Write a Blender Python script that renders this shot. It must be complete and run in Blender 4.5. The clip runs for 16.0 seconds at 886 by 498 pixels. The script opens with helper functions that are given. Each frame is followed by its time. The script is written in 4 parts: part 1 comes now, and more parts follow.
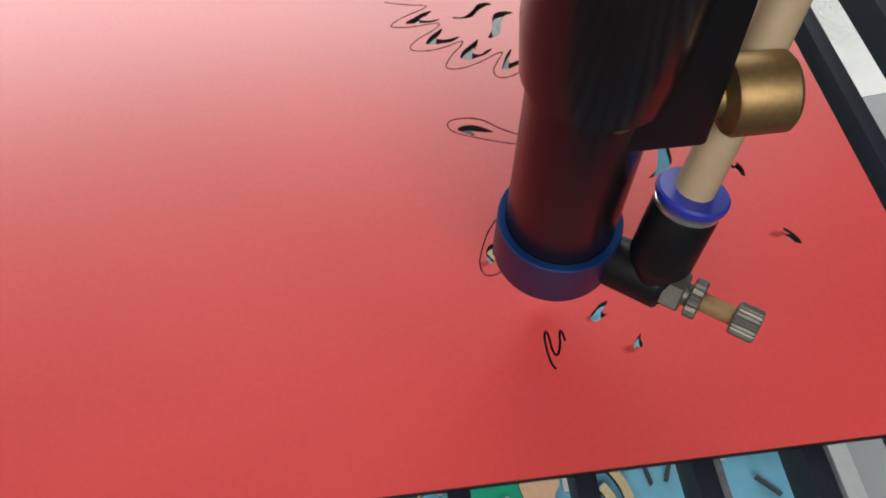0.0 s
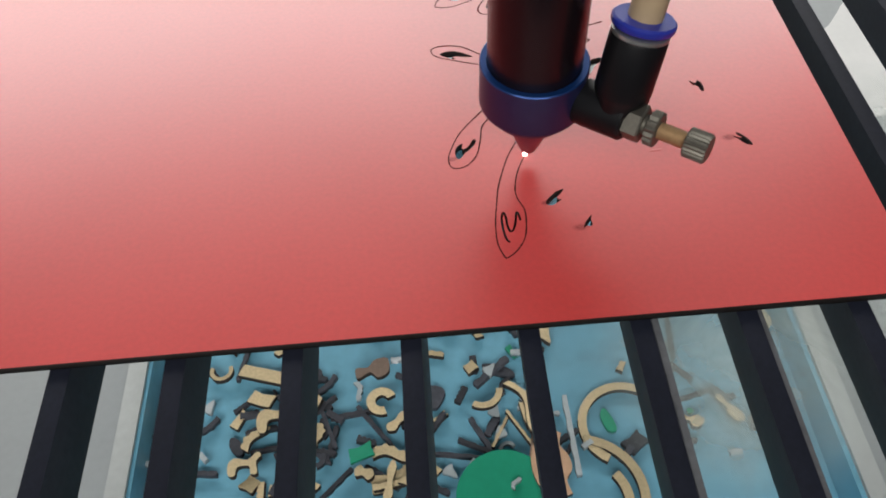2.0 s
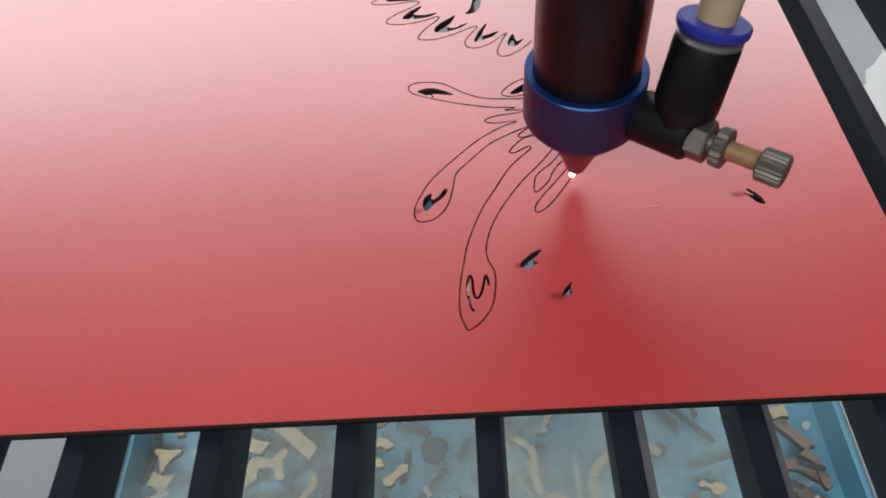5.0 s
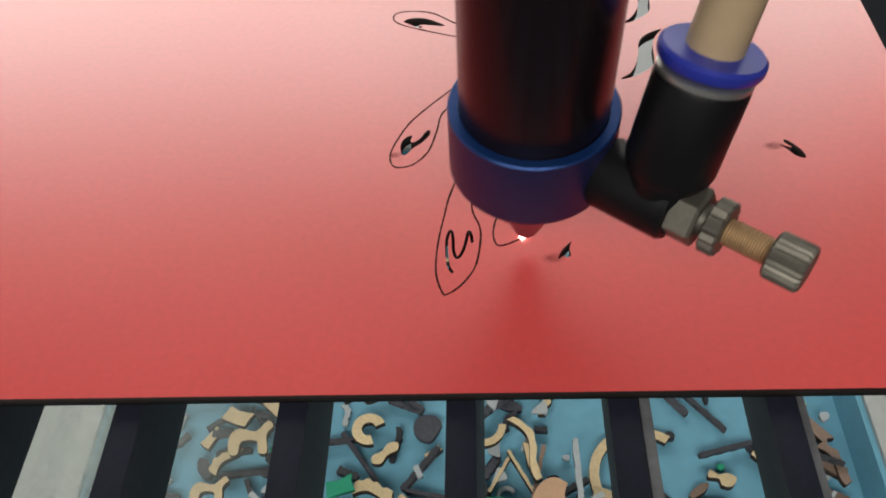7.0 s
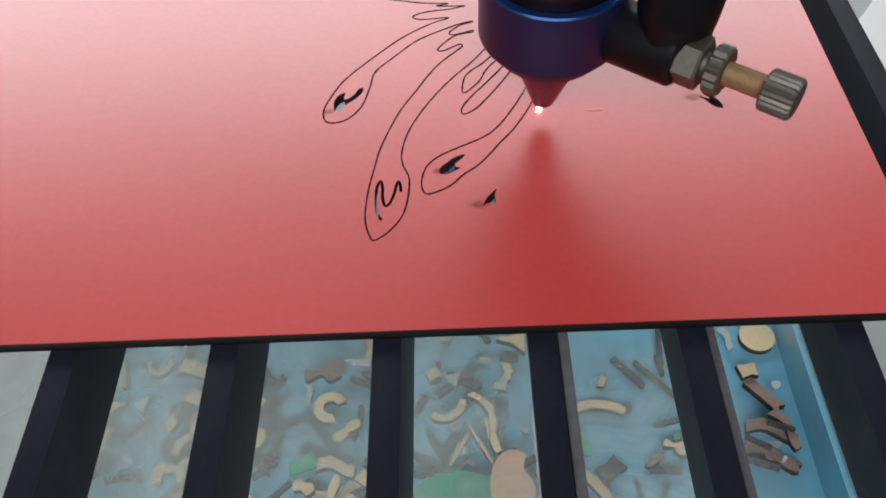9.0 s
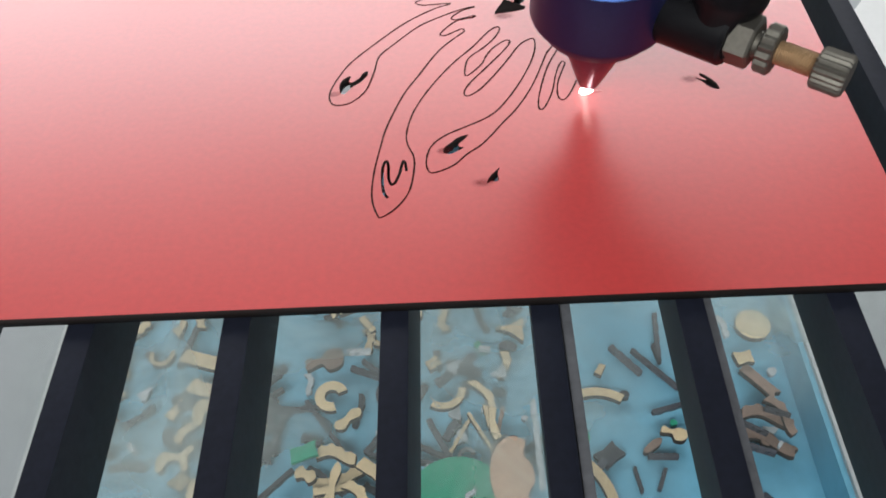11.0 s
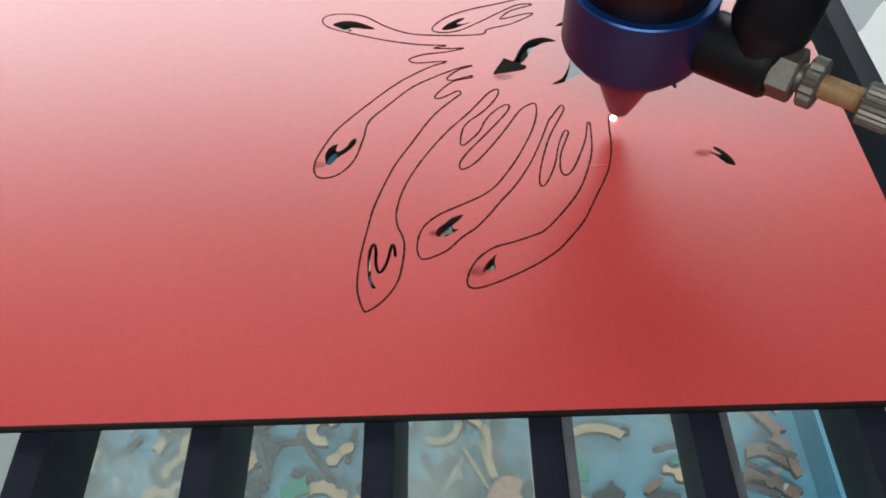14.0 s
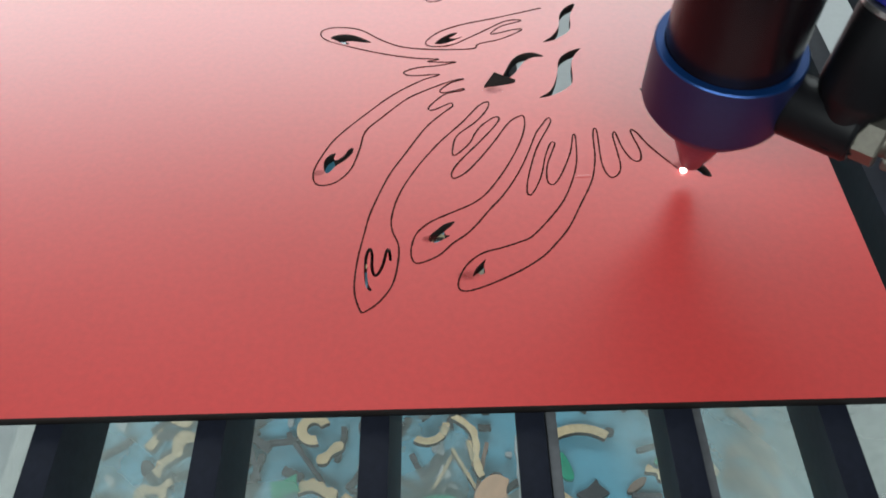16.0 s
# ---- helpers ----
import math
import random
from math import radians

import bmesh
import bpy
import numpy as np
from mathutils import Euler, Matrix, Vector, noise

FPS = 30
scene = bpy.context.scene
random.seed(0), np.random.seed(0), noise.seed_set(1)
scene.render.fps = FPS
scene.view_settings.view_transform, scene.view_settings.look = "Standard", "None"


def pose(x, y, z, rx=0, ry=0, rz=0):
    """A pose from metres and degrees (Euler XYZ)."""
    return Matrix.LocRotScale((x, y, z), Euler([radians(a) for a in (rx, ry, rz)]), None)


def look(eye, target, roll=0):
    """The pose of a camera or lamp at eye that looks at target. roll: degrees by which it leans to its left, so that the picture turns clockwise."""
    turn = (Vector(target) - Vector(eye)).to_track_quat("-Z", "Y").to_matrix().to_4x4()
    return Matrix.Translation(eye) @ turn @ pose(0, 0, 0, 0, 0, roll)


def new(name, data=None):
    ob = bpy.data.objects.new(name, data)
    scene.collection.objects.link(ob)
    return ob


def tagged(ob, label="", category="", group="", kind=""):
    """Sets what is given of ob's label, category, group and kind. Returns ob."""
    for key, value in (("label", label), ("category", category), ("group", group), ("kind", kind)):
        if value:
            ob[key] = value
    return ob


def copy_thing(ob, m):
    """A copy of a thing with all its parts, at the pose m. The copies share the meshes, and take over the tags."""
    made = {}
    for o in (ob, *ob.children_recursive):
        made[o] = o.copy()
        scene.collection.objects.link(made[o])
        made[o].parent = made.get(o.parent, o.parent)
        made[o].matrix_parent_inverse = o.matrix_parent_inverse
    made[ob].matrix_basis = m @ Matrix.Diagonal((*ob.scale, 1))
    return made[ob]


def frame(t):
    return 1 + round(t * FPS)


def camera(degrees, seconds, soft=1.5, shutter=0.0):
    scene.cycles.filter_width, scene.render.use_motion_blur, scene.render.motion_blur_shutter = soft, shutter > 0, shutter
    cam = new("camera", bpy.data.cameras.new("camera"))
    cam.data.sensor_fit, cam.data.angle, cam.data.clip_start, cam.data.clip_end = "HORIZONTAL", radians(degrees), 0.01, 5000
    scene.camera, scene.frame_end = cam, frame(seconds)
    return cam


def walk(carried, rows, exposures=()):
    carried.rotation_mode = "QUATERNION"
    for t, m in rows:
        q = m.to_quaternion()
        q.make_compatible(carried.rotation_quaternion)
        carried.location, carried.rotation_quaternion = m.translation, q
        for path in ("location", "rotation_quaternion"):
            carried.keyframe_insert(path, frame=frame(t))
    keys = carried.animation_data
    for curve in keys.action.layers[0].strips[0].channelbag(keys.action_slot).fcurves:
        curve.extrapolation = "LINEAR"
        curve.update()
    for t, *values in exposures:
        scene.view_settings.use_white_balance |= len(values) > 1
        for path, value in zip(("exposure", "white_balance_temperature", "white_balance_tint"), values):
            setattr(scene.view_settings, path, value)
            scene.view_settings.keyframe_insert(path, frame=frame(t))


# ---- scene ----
# ---------- camera ----------
cam = camera(54.82, 16.0, soft=1.8, shutter=0.4)
walk(cam, [
    (0, pose(-0.0383, -0.0637, 0.1836, 34.98, 0, -6.92) @ pose(0, 0, 0, 0, 0, -0.32)),
    (0.5, pose(-0.0373, -0.0781, 0.1771, 35.76, 0, -5.77) @ pose(0, 0, 0, 0, 0, -1.13)),
    (1, pose(-0.0386, -0.0953, 0.1724, 36.34, 0, -6.23) @ pose(0, 0, 0, 0, 0, -2.04)),
    (1.5, pose(-0.0242, -0.1126, 0.1713, 38.27, 0, -2.81) @ pose(0, 0, 0, 0, 0, -2.99)),
    (2, pose(-0.0188, -0.1152, 0.1697, 39.64, 0, -0.44) @ pose(0, 0, 0, 0, 0, -4.49)),
    (2.5, pose(-0.0194, -0.1085, 0.1691, 39.82, 0, 0.07) @ pose(0, 0, 0, 0, 0, -4.63)),
    (3, pose(-0.0133, -0.1036, 0.1659, 41.13, 0, 2.07) @ pose(0, 0, 0, 0, 0, -5.14)),
    (3.5, pose(-0.0067, -0.1031, 0.1645, 41.70, 0, 2.80) @ pose(0, 0, 0, 0, 0, -5.50)),
    (4, pose(-0.0046, -0.1015, 0.1632, 41.85, 0, 2.90) @ pose(0, 0, 0, 0, 0, -5.57)),
    (6.5, pose(0.0076, -0.0740, 0.1293, 40.88, 0, 4.55) @ pose(0, 0, 0, 0, 0, -5.27)),
    (7, pose(0.0066, -0.0734, 0.1244, 40.26, 0, 4.84) @ pose(0, 0, 0, 0, 0, -4.97)),
    (7.5, pose(0.0090, -0.0729, 0.1170, 40.31, 0, 5.17) @ pose(0, 0, 0, 0, 0, -5.51)),
    (8, pose(0.0111, -0.0764, 0.1160, 40.22, 0, 4.74) @ pose(0, 0, 0, 0, 0, -5.38)),
    (8.5, pose(0.0145, -0.0796, 0.1203, 40.33, 0, 3.73) @ pose(0, 0, 0, 0, 0, -5.50)),
    (9, pose(0.0152, -0.0836, 0.1221, 39.76, 0, 2.16) @ pose(0, 0, 0, 0, 0, -3.87)),
    (9.5, pose(0.0147, -0.0896, 0.1227, 39.72, 0, 1.81) @ pose(0, 0, 0, 0, 0, -4.10)),
    (12, pose(0.0133, -0.0896, 0.1242, 39.43, 0, 1.78) @ pose(0, 0, 0, 0, 0, -3.70)),
    (12.5, pose(0.0147, -0.0914, 0.1265, 39.43, 0, 1.84) @ pose(0, 0, 0, 0, 0, -3.81)),
    (13, pose(0.0141, -0.0875, 0.1243, 39.54, 0, 0.45) @ pose(0, 0, 0, 0, 0, -3.69)),
    (13.5, pose(0.0151, -0.0783, 0.1236, 39.26, 0, 1.32) @ pose(0, 0, 0, 0, 0, -3.56)),
    (14, pose(0.0153, -0.0672, 0.1237, 39.42, 0, 1.75) @ pose(0, 0, 0, 0, 0, -3.25)),
    (14.5, pose(0.0149, -0.0676, 0.1267, 39.65, 0, 1.28) @ pose(0, 0, 0, 0, 0, -2.28)),
    (15, pose(0.0147, -0.0708, 0.1296, 39.37, 0, 0.46) @ pose(0, 0, 0, 0, 0, -1.72)),
    (15.5, pose(0.0143, -0.0738, 0.1303, 39.47, 0, 0.55) @ pose(0, 0, 0, 0, 0, -1.86)),
    (16, pose(0.0146, -0.0728, 0.1313, 39.55, 0, 0.47) @ pose(0, 0, 0, 0, 0, -1.83)),
], exposures=[(0, 0.16, 6450, 10), (0.5, 0.18, 6200, 9), (1, 0.16, 6200, 9), (1.4, 0.06, 6600, 10), (1.8, -0.04, 6600, 10), (2.4, -0.06, 6200, 11), (4.2, -0.12, 6150, 11), (6.3, -0.1, 6500, 10), (6.5, -0.08, 6900, 10), (6.8, -0.04, 6850, 10), (7.3, -0.02, 6750, 10), (7.8, -0.02, 6200, 12), (8.5, -0.12, 6200, 12), (9.5, 0.0, 6250, 12), (12, 0.1, 6150, 8), (14, 0.04, 6050, 5), (15, 0.02, 5950, 2), (16, 0.0, 5950, 1)])

# ---------- world and light ----------
world = bpy.data.worlds.new("workshop_air")
scene.world = world
world.use_nodes = True
world.node_tree.nodes["Background"].inputs[0].default_value = (0.75, 0.85, 1.0, 1)
world.node_tree.nodes["Background"].inputs[1].default_value = 0.05


def area_lamp(name, eye, target, w, h, watts, colour):
    data = bpy.data.lights.new(name, "AREA")
    data.shape, data.size, data.size_y, data.energy, data.color = "RECTANGLE", w, h, watts, colour
    ob = new(name, data)
    ob.matrix_world = look(eye, target)
    return ob


WINDOW_WATTS, FILL_WATTS = 66, 80
area_lamp("window_daylight", (-0.45, 2.40, 1.38), (-0.45, 0, 0.5), 4.2, 0.85, WINDOW_WATTS, (1.0, 0.985, 0.955))
# added fill from behind the camera, standing for no known lamp
area_lamp("rear_fill_light", (-0.3, -1.9, 1.8), (0, 0.1, -0.1), 2.6, 1.0, FILL_WATTS, (1.0, 0.985, 0.95))


# ---------- materials ----------
def mat(name, colour, rough=0.5, metal=0.0, vary=0.15, grain=300.0, bump=0.0, coat=0.0, spec=0.5, ior=1.5, stain=8.0, island=0.0):
    m = bpy.data.materials.new(name)
    m.use_nodes = True
    nt = m.node_tree
    b = nt.nodes["Principled BSDF"]
    b.inputs["Roughness"].default_value, b.inputs["Metallic"].default_value = rough, metal
    b.inputs["Coat Weight"].default_value, b.inputs["Specular IOR Level"].default_value = coat, spec
    b.inputs["IOR"].default_value = ior
    b.inputs["Coat Roughness"].default_value = rough
    co = nt.nodes.new("ShaderNodeTexCoord")
    big, fine = nt.nodes.new("ShaderNodeTexNoise"), nt.nodes.new("ShaderNodeTexNoise")
    big.inputs["Scale"].default_value, fine.inputs["Scale"].default_value = stain, grain
    big.inputs["Detail"].default_value, fine.inputs["Detail"].default_value = 5, 4
    for n in (big, fine):
        nt.links.new(co.outputs["Object"], n.inputs["Vector"])
    mix = nt.nodes.new("ShaderNodeMath")
    mix.operation = "ADD"
    nt.links.new(big.outputs["Fac"], mix.inputs[0])
    nt.links.new(fine.outputs["Fac"], mix.inputs[1])
    rng = nt.nodes.new("ShaderNodeMapRange")
    rng.inputs["From Min"].default_value, rng.inputs["From Max"].default_value = 0.6, 1.4
    rng.inputs["To Min"].default_value, rng.inputs["To Max"].default_value = 1 - vary, 1 + vary
    nt.links.new(mix.outputs[0], rng.inputs["Value"])
    hsv = nt.nodes.new("ShaderNodeHueSaturation")
    hsv.inputs["Color"].default_value = (*colour, 1)
    value = rng.outputs["Result"]
    if island:
        info = nt.nodes.new("ShaderNodeObjectInfo")
        r2 = nt.nodes.new("ShaderNodeMapRange")
        r2.inputs["To Min"].default_value, r2.inputs["To Max"].default_value = 1 - island, 1 + island
        nt.links.new(info.outputs["Random"], r2.inputs["Value"])
        mul = nt.nodes.new("ShaderNodeMath")
        mul.operation = "MULTIPLY"
        nt.links.new(value, mul.inputs[0])
        nt.links.new(r2.outputs["Result"], mul.inputs[1])
        value = mul.outputs[0]
    nt.links.new(value, hsv.inputs["Value"])
    nt.links.new(hsv.outputs["Color"], b.inputs["Base Color"])
    rr = nt.nodes.new("ShaderNodeMapRange")
    rr.inputs["To Min"].default_value, rr.inputs["To Max"].default_value = rough * 0.85, min(1, rough * 1.15)
    nt.links.new(big.outputs["Fac"], rr.inputs["Value"])
    nt.links.new(rr.outputs["Result"], b.inputs["Roughness"])
    if bump:
        bp = nt.nodes.new("ShaderNodeBump")
        bp.inputs["Strength"].default_value, bp.inputs["Distance"].default_value = bump, 0.0004
        nt.links.new(fine.outputs["Fac"], bp.inputs["Height"])
        nt.links.new(bp.outputs["Normal"], b.inputs["Normal"])
    return m


def glow(name, colour, strength):
    m = bpy.data.materials.new(name)
    m.use_nodes = True
    b = m.node_tree.nodes["Principled BSDF"]
    b.inputs["Base Color"].default_value = (*colour, 1)
    b.inputs["Emission Color"].default_value = (*colour, 1)
    b.inputs["Emission Strength"].default_value = strength
    return m


RED = mat("satin_red_plastic", (0.49, 0.041, 0.038), 0.34, vary=0.12, grain=700, bump=0.05, coat=0.9, stain=11, spec=0.65)
CHAR = mat("burnt_edge", (0.035, 0.013, 0.011), 0.9, spec=0.1, vary=0.4, grain=2500)
CORE = mat("dark_board_edge", (0.016, 0.011, 0.010), 0.7, spec=0.2, vary=0.3, grain=1500, bump=0.3)
SLAT = mat("black_painted_steel", (0.0075, 0.009, 0.016), 0.5, spec=0.2, vary=0.35, grain=700, bump=0.08, stain=40)
# lighter copy of the slat black: light on the flanks, put into the colour
SLATSIDE = mat("slat_side_lit", (0.024, 0.027, 0.036), 0.55, spec=0.25, vary=0.3, grain=500, bump=0.08, stain=30)
BLUE_BIN = mat("blue_plastic_tray", (0.18, 0.46, 0.61), 0.32, vary=0.12, grain=120, bump=0.1, stain=9)
GREY = mat("pale_grey_sheet_metal", (0.38, 0.405, 0.41), 0.45, vary=0.05, grain=200, stain=6)
MDF = mat("pale_cut_plywood", (0.70, 0.56, 0.33), 0.65, vary=0.2, grain=500, bump=0.1, island=0.2)
MDF_DARK = mat("scorched_plywood", (0.052, 0.056, 0.070), 0.7, vary=0.35, grain=400, island=0.4)
BROWN = mat("brown_plywood", (0.27, 0.19, 0.145), 0.65, vary=0.2, grain=400, island=0.2)
SCORCH = mat("laser_scorched_edge", (0.045, 0.032, 0.025), 0.8, vary=0.3, grain=600)
GREEN = mat("green_acrylic", (0.02, 0.36, 0.21), 0.35, vary=0.08, grain=200)
PEACH = mat("peach_board", (0.68, 0.43, 0.27), 0.6, vary=0.1, grain=300)
CLEAR = mat("milky_acrylic", (0.50, 0.56, 0.58), 0.2, vary=0.1, grain=300)
ANODBLACK = mat("black_anodised_tube", (0.007, 0.0045, 0.006), 0.26, vary=0.2, grain=1500, metal=0.0, spec=0.2)
ANODBLUE = mat("blue_anodised_collar", (0.010, 0.013, 0.058), 0.45, metal=0.3, vary=0.15, grain=1500)
# collar blue made brighter: window light on the chamfer, put into the colour
RIMBLUE = mat("lit_blue_chamfer", (0.008, 0.038, 0.15), 0.32, metal=0.6, vary=0.12, grain=1500)
SLEEVE = mat("glossy_black_sleeve", (0.008, 0.006, 0.007), 0.2, vary=0.2, grain=900, spec=0.3)
SLATGREY = mat("lighter_grey_slat_flange", (0.085, 0.088, 0.095), 0.5, vary=0.3, grain=600, bump=0.1, stain=60)
FLAT_WHITE = mat("flat_white", (0.84, 0.84, 0.82), 0.7, vary=0.03, grain=200, stain=12)
RIMPALE = mat("pale_tray_rim", (0.50, 0.53, 0.52), 0.45, vary=0.08, grain=200, stain=10)
NOZZLE = mat("violet_anodised_nozzle", (0.20, 0.10, 0.16), 0.28, metal=0.8, vary=0.2, grain=900)
BLACKPLASTIC = mat("black_moulded_plastic", (0.005, 0.005, 0.006), 0.42, spec=0.18, vary=0.25, grain=1800, bump=0.05)
RINGBLUE = mat("blue_release_ring", (0.015, 0.025, 0.24), 0.35, vary=0.1, grain=900)
HOSE = mat("ivory_air_hose", (0.32, 0.235, 0.145), 0.4, vary=0.08, grain=300)
CHROME = mat("bright_steel_band", (0.55, 0.55, 0.53), 0.3, metal=0.9, vary=0.1, grain=900)
COPPER = mat("pale_brass_thread", (0.36, 0.235, 0.125), 0.5, metal=0.6, vary=0.15, grain=900)
NICKEL = mat("worn_nickel", (0.17, 0.16, 0.135), 0.55, metal=0.9, vary=0.2, grain=1200, bump=0.1)
BRASS = mat("worn_brass", (0.22, 0.14, 0.06), 0.5, metal=0.9, vary=0.2, grain=900)
WALL = mat("white_wall_paint", (0.72, 0.73, 0.74), 0.8, vary=0.05, grain=40, stain=2)
DARKWALL = mat("grey_workshop_wall", (0.16, 0.17, 0.19), 0.8, vary=0.1, grain=40, stain=2)
FLOORM = mat("grey_concrete", (0.24, 0.24, 0.24), 0.7, vary=0.2, grain=60, stain=3)
SPARK = glow("laser_spark", (1.0, 0.82, 0.74), 6.0)
FLARE = glow("flare_glow", (1.0, 0.80, 0.70), 6.0)


def smoke_material(name, colour, rx, ry, scale, thin, thick, rise=(0.3, 0.7)):
    m = bpy.data.materials.new(name)
    m.use_nodes = True
    nt = m.node_tree
    b = nt.nodes["Principled BSDF"]
    b.inputs["Base Color"].default_value = (*colour, 1)
    b.inputs["Roughness"].default_value, b.inputs["Specular IOR Level"].default_value = 1.0, 0.0
    co = nt.nodes.new("ShaderNodeTexCoord")
    no = nt.nodes.new("ShaderNodeTexNoise")
    no.inputs["Scale"].default_value, no.inputs["Detail"].default_value, no.inputs["Distortion"].default_value = scale, 4.0, 1.2
    nt.links.new(co.outputs["Object"], no.inputs["Vector"])
    flat = nt.nodes.new("ShaderNodeVectorMath")
    flat.operation = "MULTIPLY"
    flat.inputs[1].default_value = (1 / rx, 1 / ry, 0)
    nt.links.new(co.outputs["Object"], flat.inputs[0])
    ln = nt.nodes.new("ShaderNodeVectorMath")
    ln.operation = "LENGTH"
    nt.links.new(flat.outputs[0], ln.inputs[0])
    fall = nt.nodes.new("ShaderNodeMapRange")
    fall.interpolation_type = "SMOOTHSTEP"
    fall.inputs["From Min"].default_value, fall.inputs["From Max"].default_value = 0.25, 0.97
    fall.inputs["To Min"].default_value, fall.inputs["To Max"].default_value = 1, 0
    nt.links.new(ln.outputs["Value"], fall.inputs["Value"])
    dens = nt.nodes.new("ShaderNodeMapRange")
    dens.inputs["From Min"].default_value, dens.inputs["From Max"].default_value = rise
    dens.inputs["To Min"].default_value, dens.inputs["To Max"].default_value = thin, thick
    nt.links.new(no.outputs["Fac"], dens.inputs["Value"])
    mul = nt.nodes.new("ShaderNodeMath")
    mul.operation = "MULTIPLY"
    nt.links.new(fall.outputs["Result"], mul.inputs[0])
    nt.links.new(dens.outputs["Result"], mul.inputs[1])
    nt.links.new(mul.outputs[0], b.inputs["Alpha"])
    return m


SMOKE = smoke_material("thin_smoke", (0.66, 0.75, 0.70), 0.085, 0.060, 26.0, 0.16, 0.56)
# serves the soot smudges and the painted shadow under the tipped offcut
SOOT_SHADE = smoke_material("soot", (0.10, 0.012, 0.012), 0.0030, 0.0016, 900.0, 0.12, 0.5)


# ---------- mesh helpers ----------
def part(name, bm, material, parent=None, label="", smooth=True):
    me = bpy.data.meshes.new(name)
    bm.normal_update()
    bm.to_mesh(me)
    bm.free()
    for m in (material if isinstance(material, (list, tuple)) else (material,)):
        me.materials.append(m)
    if smooth:
        me.shade_smooth()
        me.set_sharp_from_angle(angle=radians(35))
    ob = new(name, me)
    if parent:
        ob.parent = parent
    if label:
        tagged(ob, label)
    return ob


def box_bm(x0, x1, y0, y1, z0, z1, bevel=0.0, bm=None):
    bm = bm or bmesh.new()
    vs = bmesh.ops.create_cube(bm, size=1)["verts"]
    for v in vs:
        v.co = Vector(((x0 + x1) / 2 + v.co.x * (x1 - x0), (y0 + y1) / 2 + v.co.y * (y1 - y0), (z0 + z1) / 2 + v.co.z * (z1 - z0)))
    if bevel:
        es = list({e for v in vs for e in v.link_edges})
        bmesh.ops.bevel(bm, geom=es, offset=bevel, segments=2, affect="EDGES", profile=0.6)
    return bm


def lathe(profile, steps=48, m=None, flutes=0, depth=0.0, bm=None):
    """Turns a list of (radius, height) about z; flutes: a knurl of that many teeth."""
    bm = bm or bmesh.new()
    rings = []
    for r, z in profile:
        ring = []
        for i in range(steps):
            a = 2 * math.pi * i / steps
            k = r
            if flutes and r > 0:
                k = r - depth * (0.5 + 0.5 * math.cos(a * flutes))
            v = Vector((k * math.cos(a), k * math.sin(a), z))
            ring.append(bm.verts.new(m @ v if m else v))
        rings.append(ring)
    for a, b in zip(rings, rings[1:]):
        for i in range(steps):
            j = (i + 1) % steps
            bm.faces.new((a[i], a[j], b[j], b[i]))
    bm.faces.new(rings[0][::-1])
    bm.faces.new(rings[-1])
    return bm


def along(a, b):
    """The pose that puts z along a to b, with its origin at a."""
    a, b = Vector(a), Vector(b)
    return Matrix.Translation(a) @ (b - a).to_track_quat("Z", "Y").to_matrix().to_4x4()


def tube_bm(points, r, steps=20):
    bm = bmesh.new()
    pts = [Vector(p) for p in points]
    rings = []
    for i, p in enumerate(pts):
        d = (pts[min(i + 1, len(pts) - 1)] - pts[max(i - 1, 0)]).normalized()
        q = d.to_track_quat("Z", "Y")
        rings.append([bm.verts.new(p + q @ Vector((r * math.cos(2 * math.pi * k / steps), r * math.sin(2 * math.pi * k / steps), 0))) for k in range(steps)])
    for a, b in zip(rings, rings[1:]):
        for k in range(steps):
            j = (k + 1) % steps
            bm.faces.new((a[k], a[j], b[j], b[k]))
    bm.faces.new(rings[0][::-1])
    bm.faces.new(rings[-1])
    return bm


def smooth_line(knots, n=6, closed=False):
    """A Catmull-Rom line through the knots."""
    k = [Vector((p[0], p[1])) for p in knots]
    out, m = [], len(k)
    for i in range(m if closed else m - 1):
        if closed:
            a, b, c, d = (k[(i + j) % m] for j in (-1, 0, 1, 2))
        else:
            a, b, c, d = k[max(i - 1, 0)], k[i], k[i + 1], k[min(i + 2, m - 1)]
        for j in range(n):
            u = j / n
            out.append(0.5 * (2 * b + (c - a) * u + (2 * a - 5 * b + 4 * c - d) * u * u + (3 * b - a - 3 * c + d) * u ** 3))
    if not closed:
        out.append(k[-1])
    return out


def plate_bm(outline, z0, z1, bm=None, holes=()):
    """A flat plate with an outline, cut straight through."""
    cu = bpy.data.curves.new("outline", "CURVE")
    cu.dimensions, cu.fill_mode = "2D", "BOTH"
    cu.extrude = (z1 - z0) / 2
    for loop in (outline, *holes):
        sp = cu.splines.new("POLY")
        sp.points.add(len(loop) - 1)
        for p, q in zip(sp.points, loop):
            p.co = (q[0], q[1], 0, 1)
        sp.use_cyclic_u = True
    ob = bpy.data.objects.new("outline", cu)
    me = bpy.data.meshes.new_from_object(ob)
    bm = bm or bmesh.new()
    bm.from_mesh(me)
    bmesh.ops.remove_doubles(bm, verts=bm.verts, dist=1e-6)
    bmesh.ops.recalc_face_normals(bm, faces=bm.faces)
    for v in bm.verts:
        v.co.z += (z0 + z1) / 2
    bpy.data.objects.remove(ob)
    bpy.data.curves.remove(cu)
    bpy.data.meshes.remove(me)
    return bm


MM = 0.001

# ---------- the room ----------
FLOOR_Z = -0.80


